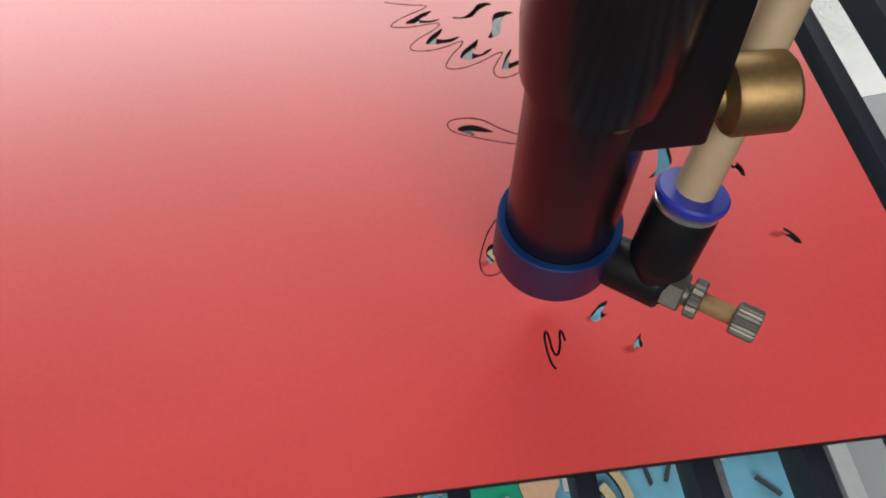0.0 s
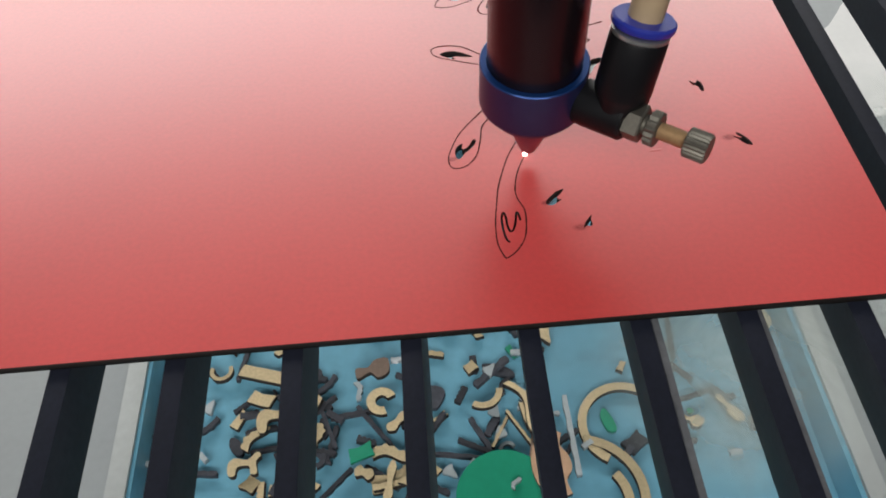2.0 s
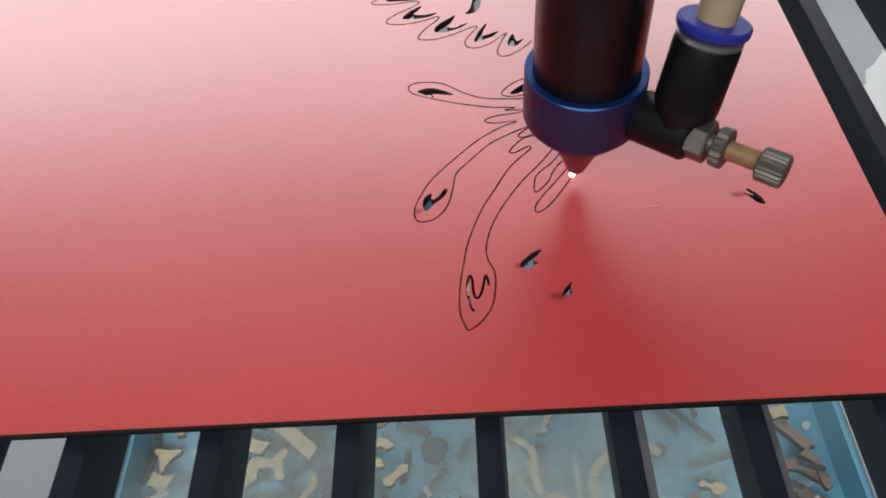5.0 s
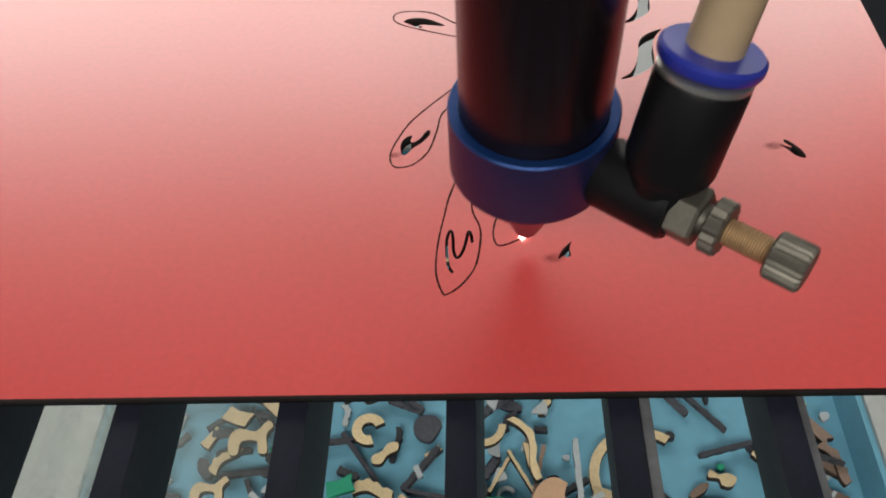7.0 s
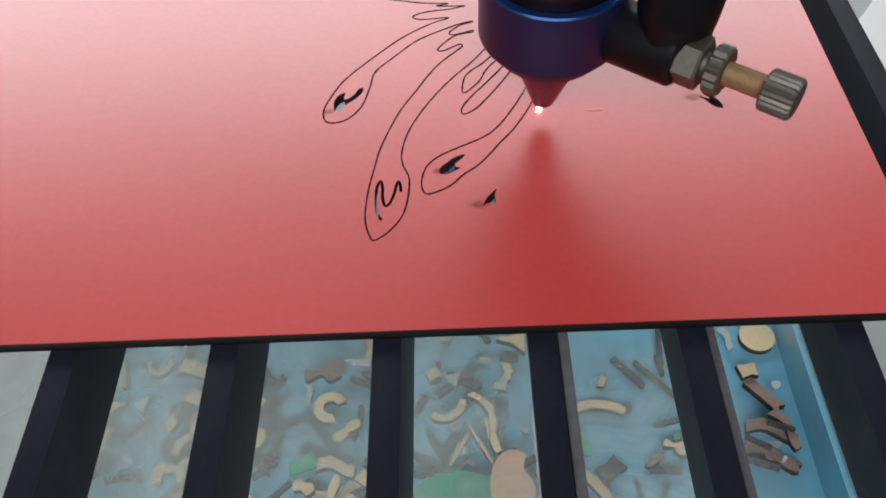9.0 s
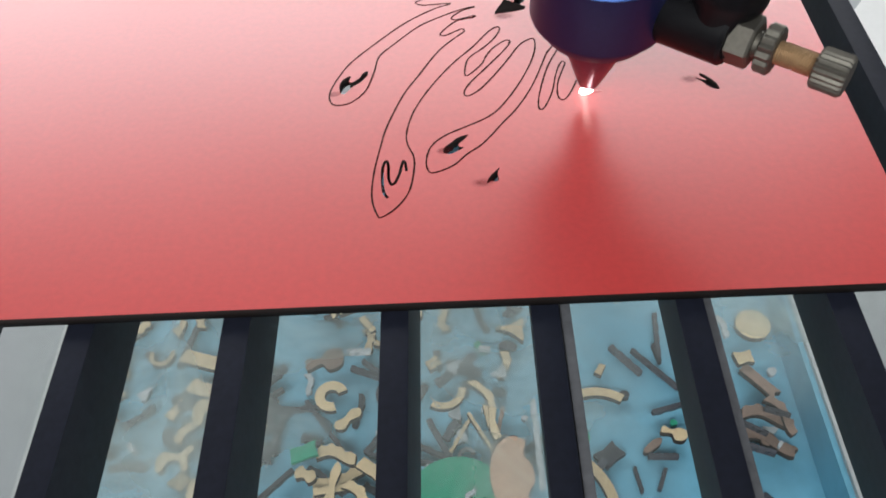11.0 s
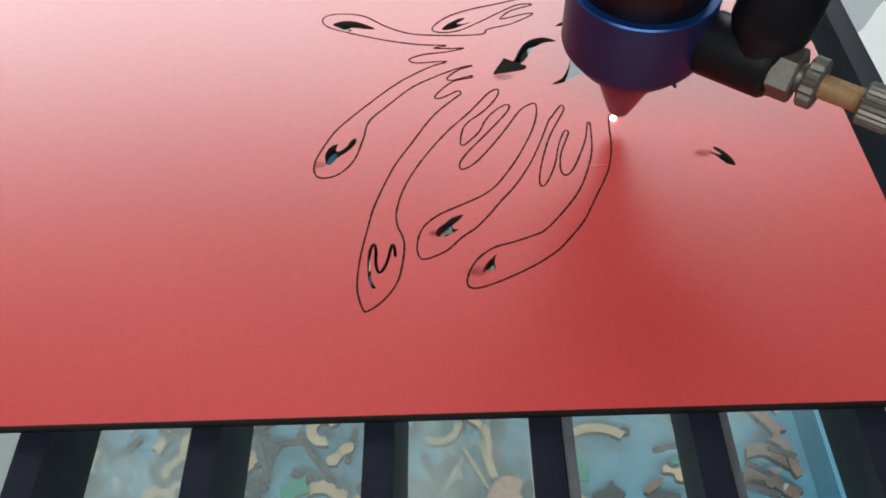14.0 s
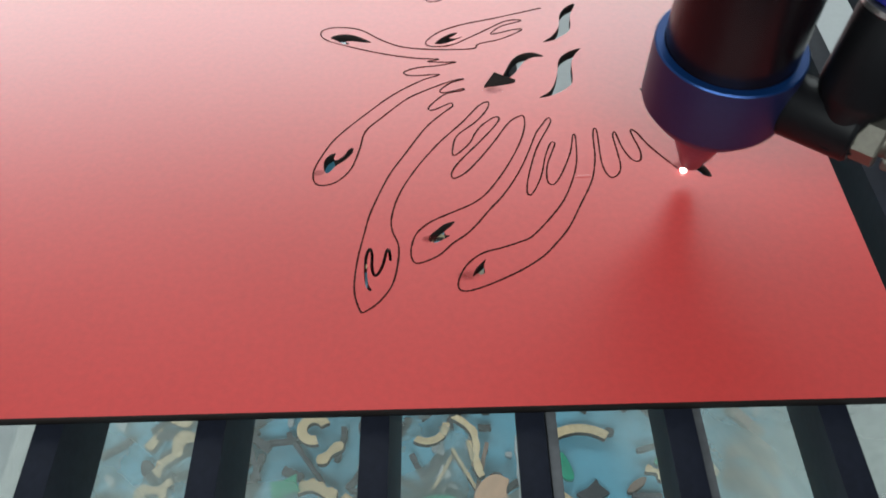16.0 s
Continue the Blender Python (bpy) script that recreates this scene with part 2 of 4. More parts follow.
def room():
    x0, x1, y0, y1, z0, z1, th = -3.0, 3.0, -2.6, 2.6, FLOOR_Z, 2.2, 0.12
    tagged(part("floor", box_bm(x0, x1, y0, y1, z0 - th, z0), FLOORM), "grey concrete workshop floor", "floor", kind="structure")
    tagged(part("ceiling", box_bm(x0, x1, y0, y1, z1, z1 + th), DARKWALL), "grey workshop ceiling", "ceiling", kind="structure")
    tagged(part("wall_south", box_bm(x0 - th, x1 + th, y0 - th, y0, z0, z1), DARKWALL), "plain grey workshop wall", "wall", kind="structure")
    tagged(part("wall_west", box_bm(x0 - th, x0, y0, y1, z0, z1), WALL), "plain white workshop wall", "wall", kind="structure")
    tagged(part("wall_east", box_bm(x1, x1 + th, y0, y1, z0, z1), DARKWALL), "plain grey workshop wall", "wall", kind="structure")
    # the far wall, with the window's opening through it
    bm = box_bm(x0 - th, -2.6, y1, y1 + th, z0, z1)
    box_bm(1.7, x1 + th, y1, y1 + th, z0, z1, bm=bm)
    box_bm(-2.6, 1.7, y1, y1 + th, z0, 0.9, bm=bm)
    box_bm(-2.6, 1.7, y1, y1 + th, 2.0, z1, bm=bm)
    tagged(part("wall_north", bm, WALL), "plain white wall with a wide window", "wall", kind="structure")


room()

# ---------- the blade bed ----------
PITCH, SLAT_W, SLAT_H, SHEET_T = 0.028, 0.0051, 0.0155, 0.0024


def slat():
    bm = box_bm(-SLAT_W / 2, SLAT_W / 2, -0.22, 0.62, -SHEET_T - SLAT_H, -SHEET_T, bevel=0.0003)
    for v in bm.verts:  # the blades lean a little
        v.co.x += 0.0012 * (-SHEET_T - v.co.z) / SLAT_H
    bm.normal_update()
    for f in bm.faces:  # flanks get a lighter grey for the light they catch
        f.material_index = 1 if abs(f.normal.x) > 0.8 else 0
    return part("bed_slat", bm, (SLAT, SLATSIDE))


first = tagged(slat(), "black painted steel support slat of the cutting bed", "slat", "slats of the cutting bed")
SHIFT = {-3: -0.0002, -2: 0.0001, -1: 0.0006, 0: 0.0012, 1: 0.0002, 2: -0.0019, 3: -0.0030, 4: -0.0042, 5: -0.0050, 6: -0.0055}
first.matrix_basis = pose(-11 * PITCH, 0, 0)
for k in range(-10, 12):
    blade = copy_thing(first, pose(k * PITCH + SHIFT.get(k, 0.0), 0, 0))
    if k in (1, 2):  # two slats are doubled by a flange in a lighter grey
        part("flange", box_bm(SLAT_W / 2 + 0.0003, SLAT_W / 2 + 0.0022, -0.22, 0.62, -SHEET_T - SLAT_H, -SHEET_T - 0.0012 * k, bevel=0.0003), SLATGREY, blade, "lighter grey steel flange")
for y in (-0.226, 0.616):
    ob = part("cross_beam", box_bm(-0.62, 0.62, y, y + 0.01, -0.055, -0.018, bevel=0.001), SLAT)
    tagged(ob, "black steel cross beam under the slats", "beam")

# ---------- the scrap tray under the bed ----------
BIN_Z = -0.31


def machine_base():
    bm = box_bm(-0.62, 0.62, -0.30, 0.95, BIN_Z - 0.02, BIN_Z - 0.006)
    base = part("cabinet_base", bm, GREY)
    tagged(base, "pale grey sheet metal floor of the machine cabinet", "cabinet floor", kind="structure")
    for n, b in (("cabinet_side", (-0.64, -0.62, -0.30, 0.95)), ("cabinet_side", (0.62, 0.64, -0.30, 0.95)), ("cabinet_back", (-0.62, 0.62, 0.95, 0.97)), ("cabinet_front", (-0.62, 0.62, -0.32, -0.30))):
        tagged(part(n, box_bm(*b, FLOOR_Z, -0.06), GREY), "pale grey sheet metal cabinet panel", "cabinet panel", kind="structure")


def tray():
    x0, x1, y0, y1, top = -0.205, 0.198, -0.22, 0.36, BIN_Z + 0.03
    t = tagged(new("scrap_tray"), "blue plastic tray with a pale rim, holding cut scraps", "tray")
    part("tray_floor", box_bm(x0, x1, y0, y1, BIN_Z - 0.005, BIN_Z), BLUE_BIN, t)
    for n, b in (("tray_side", (x0 - 0.003, x0, y0, y1)), ("tray_side", (x1, x1 + 0.003, y0, y1)), ("tray_end", (x0, x1, y0 - 0.003, y0)), ("tray_end", (x0, x1, y1, y1 + 0.003))):
        part(n, box_bm(*b, BIN_Z - 0.005, top - 0.003), BLUE_BIN, t)
    for b in ((x0 - 0.014, x0 - 0.002, y0 - 0.014, y1 + 0.014), (x1 + 0.003, x1 + 0.014, y0 - 0.014, y1 + 0.014), (x0 - 0.002, x1 + 0.003, y0 - 0.014, y0), (x0 - 0.002, x1 + 0.003, y1, y1 + 0.014)):
        part("rim", box_bm(*b, top - 0.003, top, bevel=0.0008), RIMPALE, t, "pale grey folded rim")


def white_piece():
    """A flat white piece with one ragged edge on the cabinet's floor beside the tray."""
    rnd = random.Random(11)
    edge = [(0.318, 0.385), (0.47, 0.40), (0.47, 0.62), (0.41, 0.585)]
    ragged = [(0.41 - 0.085 * i / 9 + rnd.uniform(-0.003, 0.003), 0.585 - 0.108 * i / 9 + rnd.uniform(-0.004, 0.004)) for i in range(1, 10)]
    ob = part("paper", plate_bm(edge + ragged, BIN_Z - 0.006, BIN_Z - 0.0052), FLAT_WHITE, smooth=False)
    tagged(ob, "flat white piece with a ragged edge on the cabinet floor", "paper")


machine_base()
tray()
white_piece()


def star(n, r0, r1, seed):
    rnd = random.Random(seed)
    return smooth_line([((r0 if i % 2 else r1) * rnd.uniform(0.7, 1.25) * math.cos(math.pi * i / n), (r0 if i % 2 else r1) * rnd.uniform(0.7, 1.25) * math.sin(math.pi * i / n)) for i in range(2 * n)], 3, True)


def arc(r, w, a0, a1, n=22):
    a = [radians(a0 + (a1 - a0) * i / n) for i in range(n + 1)]
    return [(r * math.cos(t), r * math.sin(t)) for t in a] + [((r - w) * math.cos(t), (r - w) * math.sin(t)) for t in reversed(a)]


def wave(length, w, bow):
    n = 14
    top = [(length * (i / n - 0.5), bow * math.sin(5 * i / n) + w * (0.5 + 0.12 * math.sin(1.7 * i))) for i in range(n + 1)]
    return top + [(length * (i / n - 0.5), bow * math.sin(5 * i / n) - w / 2) for i in range(n, -1, -1)]


def disc(r, n=40):
    return [(r * math.cos(2 * math.pi * i / n), r * math.sin(2 * math.pi * i / n)) for i in range(n)]


def half_moon():
    left = [(0.013 * math.cos(radians(a)), 0.021 * math.sin(radians(a))) for a in range(80, 281, 10)]
    return left + smooth_line([(0.008, -0.019), (0.006, -0.011), (0.010, -0.004), (0.009, 0.004), (0.005, 0.011), (0.007, 0.018)], 4)


def scrap(outline, material, x, y, z, turn, label, tilt=0.0, thick=0.004):
    bm = plate_bm(outline, 0, thick)
    bm.normal_update()
    for f in bm.faces:
        f.material_index = 0 if f.normal.z > 0.5 or material in (GREEN, CLEAR, MDF_DARK) else 1
    ob = part("acrylic_scrap" if material in (GREEN, CLEAR) else "plywood_scrap", bm, (material, SCORCH), smooth=False)
    ob.matrix_basis = pose(x, y, z, tilt, tilt * 0.6, turn)
    return tagged(ob, label, "scrap", "scraps in the tray")


TAN = "pale tan plywood offcut lying in the blue tray"
SHAPES = {
    "bow": [(-0.5, 0.2), (-0.15, 0.12), (0.1, 0.45), (0.5, 0.4), (0.45, -0.3), (0.1, -0.5), (-0.1, -0.15), (-0.5, -0.35)],
    "peanut": [(-0.5, 0), (-0.35, 0.5), (-0.05, 0.3), (0.25, 0.5), (0.5, 0.1), (0.35, -0.45), (0, -0.25), (-0.3, -0.5)],
    "star": [(-0.5, 0.1), (-0.3, 0.45), (0.1, 0.3), (0.35, 0.75), (0.5, 0.5), (0.36, 0.15), (0.42, -0.6), (0.22, -0.6), (0.15, -0.12), (-0.2, -0.12), (-0.26, -0.65), (-0.46, -0.6)],
    "bend": [(-0.5, 0.5), (0.02, 0.9), (0.5, -0.2), (0.5, -1.3), (0.0, -0.15), (-0.5, -0.5)],
}
WORDS = {MDF: "pale tan plywood", MDF_DARK: "dark scorched plywood", BROWN: "brown plywood", GREEN: "green acrylic", PEACH: "peach board", CLEAR: "milky clear acrylic"}
FORMS = {"stick": "narrow stick", "strip": "curved strip", "block": "angular offcut", "lump": "rounded chip", "star": "animal-shaped offcut", "bow": "bow-shaped offcut", "peanut": "waisted offcut", "ring": "hooked ring offcut", "hook": "curved hook offcut", "bend": "bent strip", "half": "half-moon offcut", "disc": "round disc"}


def shape(kind, length, w, chance):
    """The outline of an offcut, in metres, its length along x."""
    if kind in SHAPES:
        knots = [(x * length, y * w) for x, y in SHAPES[kind]]
        return knots if kind == "bend" else smooth_line(knots, 3, True)
    if kind == "stick":
        return wave(length, w * 0.85, 0.0)
    if kind == "strip":
        return wave(length, w, 0.12 * length)
    if kind == "ring":
        return arc(length / 2, min(w, length / 2.4), 20, 285)
    if kind == "hook":
        return arc(length * 0.55, w, 205, 330)
    if kind == "half":
        return half_moon()
    if kind == "disc":
        return disc(length / 2)
    if kind == "lump":
        return smooth_line([(length / 2 * chance.uniform(0.75, 1.1) * math.cos(a), w / 2 * chance.uniform(0.7, 1.15) * math.sin(a)) for a in [2 * math.pi * i / 7 for i in range(7)]], 3, True)
    return [(x * length * chance.uniform(0.85, 1.1), y * w * chance.uniform(0.8, 1.15)) for x, y in ((-0.5, -0.5), (0.1, -0.45), (0.5, -0.5), (0.45, 0.1), (0.5, 0.5), (-0.05, 0.4), (-0.5, 0.5))]


def scatter(material, pieces):
    """Offcuts: kind, x and y in millimetres, layer, turn, length and width in millimetres."""
    chance = random.Random(len(pieces) + int(pieces[0][1]))
    for kind, x, y, layer, turn, length, w in pieces:
        turn = 0 if kind == "half" else turn
        lean = chance.uniform(-5, 5) if layer else 0
        scrap(shape(kind, length * MM, w * MM, chance), material, x * MM, y * MM, BIN_Z + 0.0008 + 0.003 * layer, turn, WORDS[material] + " " + FORMS[kind] + " in the blue tray", lean, 0.003 if material in (CLEAR, GREEN) else 0.004)


# the pieces that can be told apart
scrap(disc(0.028), GREEN, 0.007, 0.083, BIN_Z + 0.014, 0, "large green acrylic disc lying on the scraps", 3)
scrap(arc(0.0285, 0.0052, 53, 238), MDF, 0.0853, 0.128, BIN_Z + 0.002, 0, "pale crescent ring offcut in the blue tray")
scrap(arc(0.0385, 0.0055, -32, 80), MDF, 0.052, 0.084, BIN_Z + 0.003, 0, "long curved plywood strip in the blue tray")
scrap(arc(0.030, 0.0055, -28, 36), MDF, 0.051, 0.080, BIN_Z + 0.003, 0, "long curved plywood strip in the blue tray")
scrap(wave(0.052, 0.0030, 0.0), CLEAR, 0.050, 0.117, BIN_Z + 0.016, 91, "long milky acrylic strip lying on the scraps")
scrap(wave(0.007, 0.002, 0.001), CLEAR, 0.0135, 0.0885, BIN_Z + 0.0192, 60, "small milky acrylic curl lying on the green disc")
scatter(CLEAR, [('stick', -194.7, 129.6, 3, 26, 23.9, 2.3), ('stick', -189.9, 138.5, 2, -30, 11.4, 2.9), ('lump', -204.2, 111.3, 0, -16, 8.4, 7.6), ('stick', -48.6, 185, 2, -2, 14.5, 3.6), ('strip', -77.6, 168, 0, -73, 13.2, 3.3), ('ring', 12.6, 118.7, 0, 3, 10.4, 2), ('ring', 17.7, 109.3, 0, -1, 9.5, 2), ('lump', 45.7, 140.2, 0, -7, 4.5, 3.1), ('lump', 186.5, 160.4, 2, -3, 5.7, 5.7), ('strip', 168, 196.3, 0, -64, 14.8, 3.6), ('lump', 176.9, 113, 4, 57, 4.5, 2.3)])
scatter(MDF_DARK, [('lump', -198.8, 122.8, 0, 19, 23.8, 10.8), ('lump', -202.5, 160.5, 0, 81, 26.9, 6), ('lump', -194.2, 163.8, 0, -85, 14.7, 5.7), ('block', -202.6, 183.2, 0, -77, 19.4, 4.1), ('stick', -125.9, 133, 0, 8, 36.7, 2.6), ('stick', -123.7, 117.6, 0, -65, 23.9, 3.1), ('lump', -115.3, 111.6, 0, -38, 6.8, 4.7), ('lump', -117.3, 117.2, 0, -50, 4.2, 2.6), ('stick', -126.5, 164.3, 0, -56, 21.1, 2.1), ('stick', -151.5, 163.1, 0, 36, 12.6, 2.5), ('lump', -108.1, 184.3, 0, -23, 15.6, 8.2), ('lump', -152.8, 135.1, 0, -59, 14.1, 7.3)])
scatter(MDF_DARK, [('stick', -43.5, 173.2, 0, -22, 21.2, 3.3), ('lump', -30.3, 158.9, 0, 22, 20.1, 16.3), ('stick', -67.1, 140.8, 0, -54, 38.1, 2.7), ('stick', -16.2, 115.3, 1, -11, 49.9, 2.4)])
scatter(MDF_DARK, [('stick', -33.1, 132.8, 1, 52, 30.3, 3.7), ('stick', -33.8, 98.8, 0, -29, 21, 3.6), ('stick', -39.6, 174.3, 1, -40, 17.6, 2.9), ('lump', 12, 173.9, 0, -22, 24.3, 7.9), ('stick', 8.2, 171.7, 1, 39, 28.7, 4.8), ('stick', -0.9, 126.3, 0, -64, 33.3, 3.4), ('block', 33, 157, 0, -7, 7.5, 2.8), ('lump', 5.2, 136.3, 0, 53, 14.4, 5.7), ('lump', 39.2, 188.1, 0, -12, 11, 5.9), ('lump', 37.8, 127.7, 0, 4, 7.4, 3.4), ('stick', 107, 175.3, 0, -52, 24.3, 3.6), ('stick', 122.7, 168.7, 0, -50, 34.7, 2.4)])
scatter(MDF_DARK, [('stick', 125.7, 179, 0, -81, 12.8, 2.4), ('stick', 118, 114.2, 0, -3, 15.9, 2.7), ('block', 89, 116.4, 0, 38, 12.9, 10.2), ('stick', 102.5, 101.3, 0, -82, 14.5, 1.7)])
scatter(MDF_DARK, [('stick', 115.2, 101.1, 0, 66, 12.6, 2.4), ('lump', 102.6, 152.1, 0, -2, 6.4, 4.5), ('stick', 180.5, 131.7, 4, -24, 13.7, 1.9), ('stick', 167.2, 124.4, 3, -32, 14.2, 1.9), ('stick', 166.8, 113.8, 2, -23, 18.8, 2.5), ('stick', 171.3, 84.9, 0, -47, 17, 2), ('stick', 145.9, 142.2, 0, -52, 8.5, 1.9)])
scatter(MDF, [('block', -190.7, 143.6, 2, -16, 12.2, 8.8), ('block', -188.9, 183.7, 0, -74, 17.7, 4.5), ('bend', -125.7, 174, 2, -25, 60, 8.8), ('block', -138, 163.4, 2, -22, 15.2, 9.1), ('star', -127.4, 148.1, 3, 2, 23.9, 14.1), ('block', -152.2, 153.9, 0, 56, 12.8, 5.9), ('strip', -141.5, 139, 1, 58, 20.3, 5.2), ('star', -144.7, 118, 3, 0, 19.7, 10.4), ('ring', -108, 124.8, 0, 2, 11.2, 3), ('block', -126.8, 104.3, 0, -7, 8.6, 8), ('strip', -107.5, 101, 0, 59, 14.9, 4.1), ('ring', -62.1, 153.2, 3, 4, 18.9, 5.5)])
scatter(MDF, [('peanut', -52.5, 140.1, 2, 42, 17.9, 6.8), ('strip', -57.5, 118.8, 2, -5, 21.4, 6.7), ('block', -37.2, 108, 3, -37, 19.3, 7), ('peanut', -73.8, 107.7, 2, -27, 12.3, 7.9)])
scatter(MDF, [('peanut', -58.6, 99.9, 3, 80, 27.3, 5.4), ('stick', -58.8, 99.2, 2, 7, 20, 4.5), ('strip', -43.3, 91, 3, -48, 25.6, 5.4), ('stick', -30.9, 191.2, 0, -15, 19.4, 4.1), ('block', -26.6, 143.2, 0, 38, 9.7, 3.9), ('hook', 0.1, 155.5, 3, 32, 23.6, 4), ('block', -4.6, 174.2, 2, 34, 8.1, 7.6), ('strip', 24.8, 141.7, 3, -62, 39.4, 4.1), ('block', 26.3, 136.7, 2, -79, 18, 5.5), ('stick', 21.3, 127.6, 2, -62, 30.5, 2.1), ('stick', 9, 128.9, 1, 61, 23.3, 2.1), ('strip', 36.2, 174.8, 0, -90, 17.7, 4.7)])
scatter(MDF, [('block', 91.3, 169.2, 0, 59, 7.4, 4.5), ('bow', 125.5, 125.5, 1, -28, 13.3, 8.4), ('block', 172.8, 169.6, 2, 10, 10.3, 8), ('disc', 185.8, 195.7, 0, -3, 20.6, 19.9)])
scatter(MDF, [('bow', 150.4, 131.5, 1, -62, 20, 7.7)])
scatter(GREEN, [('lump', -116.2, 145.4, 0, -49, 7.9, 4.1), ('block', -75.1, 120.6, 3, 16, 15.5, 8.9), ('block', 23.1, 187.6, 0, -58, 10.1, 4.2), ('lump', 76.2, 131.3, 0, -72, 18.4, 8.2), ('lump', 127.3, 134, 0, -24, 3.8, 3.5)])
scatter(BROWN, [('bow', -66.9, 175.1, 4, 9, 21, 13.8), ('stick', 28.5, 123.6, 2, -103, 42.7, 2.7), ('lump', 113.5, 120.4, 0, 37, 13.2, 5.5), ('block', 179, 154.9, 1, -56, 24.7, 7.7), ('strip', 176.5, 131.9, 2, -10, 26.8, 6.5), ('strip', 173.6, 118.7, 1, -17, 28.2, 6.8), ('strip', 183.5, 131.3, 3, -58, 23.5, 4.6), ('star', 179.1, 115.5, 1, -34, 18.5, 5.2)])
scatter(PEACH, [('half', 36.8, 99.9, 5, -100, 41.6, 16.1)])
# the heap of small offcuts, thick in the tray's one half and thin in the other
KINDS = [[(p[0] * 0.58, p[1] * 0.58) for p in k] for k in [star(4, 0.007, 0.014, 1), star(3, 0.008, 0.016, 2), star(4, 0.009, 0.014, 3), arc(0.016, 0.006, 0, 150), arc(0.013, 0.0045, 0, 230), wave(0.030, 0.008, 0.004), wave(0.040, 0.010, 0.003), [(-.008, -.005), (.008, -.006), (.007, .006), (-.006, .004)], [(-.012, -.004), (.010, -.003), (.012, .005), (.002, .003), (-.004, .008)], wave(0.022, 0.007, 0.0), star(3, 0.006, 0.016, 9)]]
STICKS = [wave(0.030, 0.0024, 0.0), wave(0.020, 0.003, 0.001), wave(0.012, 0.004, 0.0), star(4, 0.003, 0.007, 21), arc(0.008, 0.003, 0, 120)]
rnd = random.Random(7)
proto_tan = [scrap(k, MDF, -0.02 * i, 0.30, BIN_Z + 0.002, 0, TAN) for i, k in enumerate(KINDS)]
proto_dark = [scrap(k, MDF_DARK, -0.03 * i, 0.32, BIN_Z + 0.002, 0, "dark scorched plywood offcut in the blue tray") for i, k in enumerate(STICKS)]
proto_clear = [scrap(k, CLEAR, -0.03 * i, 0.335, BIN_Z + 0.002, 0, "milky clear acrylic chip among the scraps") for i, k in enumerate((wave(0.007, 0.003, 0), star(3, 0.003, 0.006, 31)))]
for i in range(175):
    x = rnd.uniform(-0.198, 0.055) if rnd.random() < 0.86 else rnd.uniform(0.055, 0.186)
    y = rnd.uniform(0.04, 0.30)
    listed = 0.085 < y < 0.192
    kind = rnd.random() * (0.82 if not listed else 1.0)
    pool = proto_dark if (kind > 0.40 and listed) or 0.40 < kind < 0.70 else proto_tan if not listed or (x < -0.02 and kind < 0.2) else proto_clear
    if pool is proto_tan and x > 0.055:
        continue
    copy_thing(rnd.choice(pool), pose(x, y, BIN_Z + 0.001 + 0.004 * rnd.random(), rnd.uniform(-6, 6), rnd.uniform(-6, 6), rnd.uniform(0, 360)))

# ---------- the cut pattern, in millimetres on the sheet ----------
LIVE_a = [(16.7, 78.4), (10.8, 71.9), (5.8, 62.9), (2.3, 56.1), (-1.0, 46.3), (-2.2, 40.1), (-3.3, 32.8), (-3.5, 25.8), (-2.2, 21.1), (-1.2, 20.8), (1.4, 23.0), (3.8, 27.0), (4.8, 32.5), (4.8, 36.9), (3.5, 40.7), (3.3, 44.6), (4.8, 51.0), (8.3, 58.4), (13.3, 66.2), (18.5, 72.5), (22.6, 78.2), (24.7, 79.5), (24.9, 78.1), (23.5, 75.2), (21.1, 72.1), (18.2, 69.4), (16.8, 67.0), (16.2, 62.9), (16.6, 62.1), (17.6, 62.8), (20.2, 66.0), (21.3, 68.7), (22.9, 71.4), (25.4, 73.8), (26.8, 74.3), (27.0, 73.2), (25.4, 70.4), (22.1, 65.9), (18.1, 60.7), (16.2, 57.6), (15.9, 55.6), (16.8, 55.2), (19.3, 57.1), (22.5, 61.4)]
LIVE_b = [(25.9, 66.7), (29.1, 72.1), (31.4, 74.1), (32.7, 74.3), (32.7, 71.0), (31.5, 66.4), (29.3, 61.1), (26.5, 55.7), (23.2, 50.6), (20.1, 47.7), (15.3, 45.1), (11.2, 42.8), (8.4, 39.8), (7.4, 36.1), (7.6, 33.2), (8.9, 32.1), (12.9, 34.0), (15.7, 37.0), (18.6, 39.4), (21.1, 42.4), (23.5, 45.8), (26.5, 49.7), (29.4, 54.6), (31.6, 59.3), (33.4, 64.0), (35.1, 68.7), (35.9, 70.0), (37.6, 72.8), (38.4, 73.5), (38.7, 72.3), (37.7, 69.9), (35.5, 65.4), (33.9, 61.0), (32.1, 54.1), (31.7, 50.3), (32.4, 49.7), (33.6, 51.6), (35.2, 55.7), (36.4, 60.9), (37.6, 64.4), (38.4, 65.6), (38.9, 64.9), (38.1, 62.6), (36.6, 58.2)]
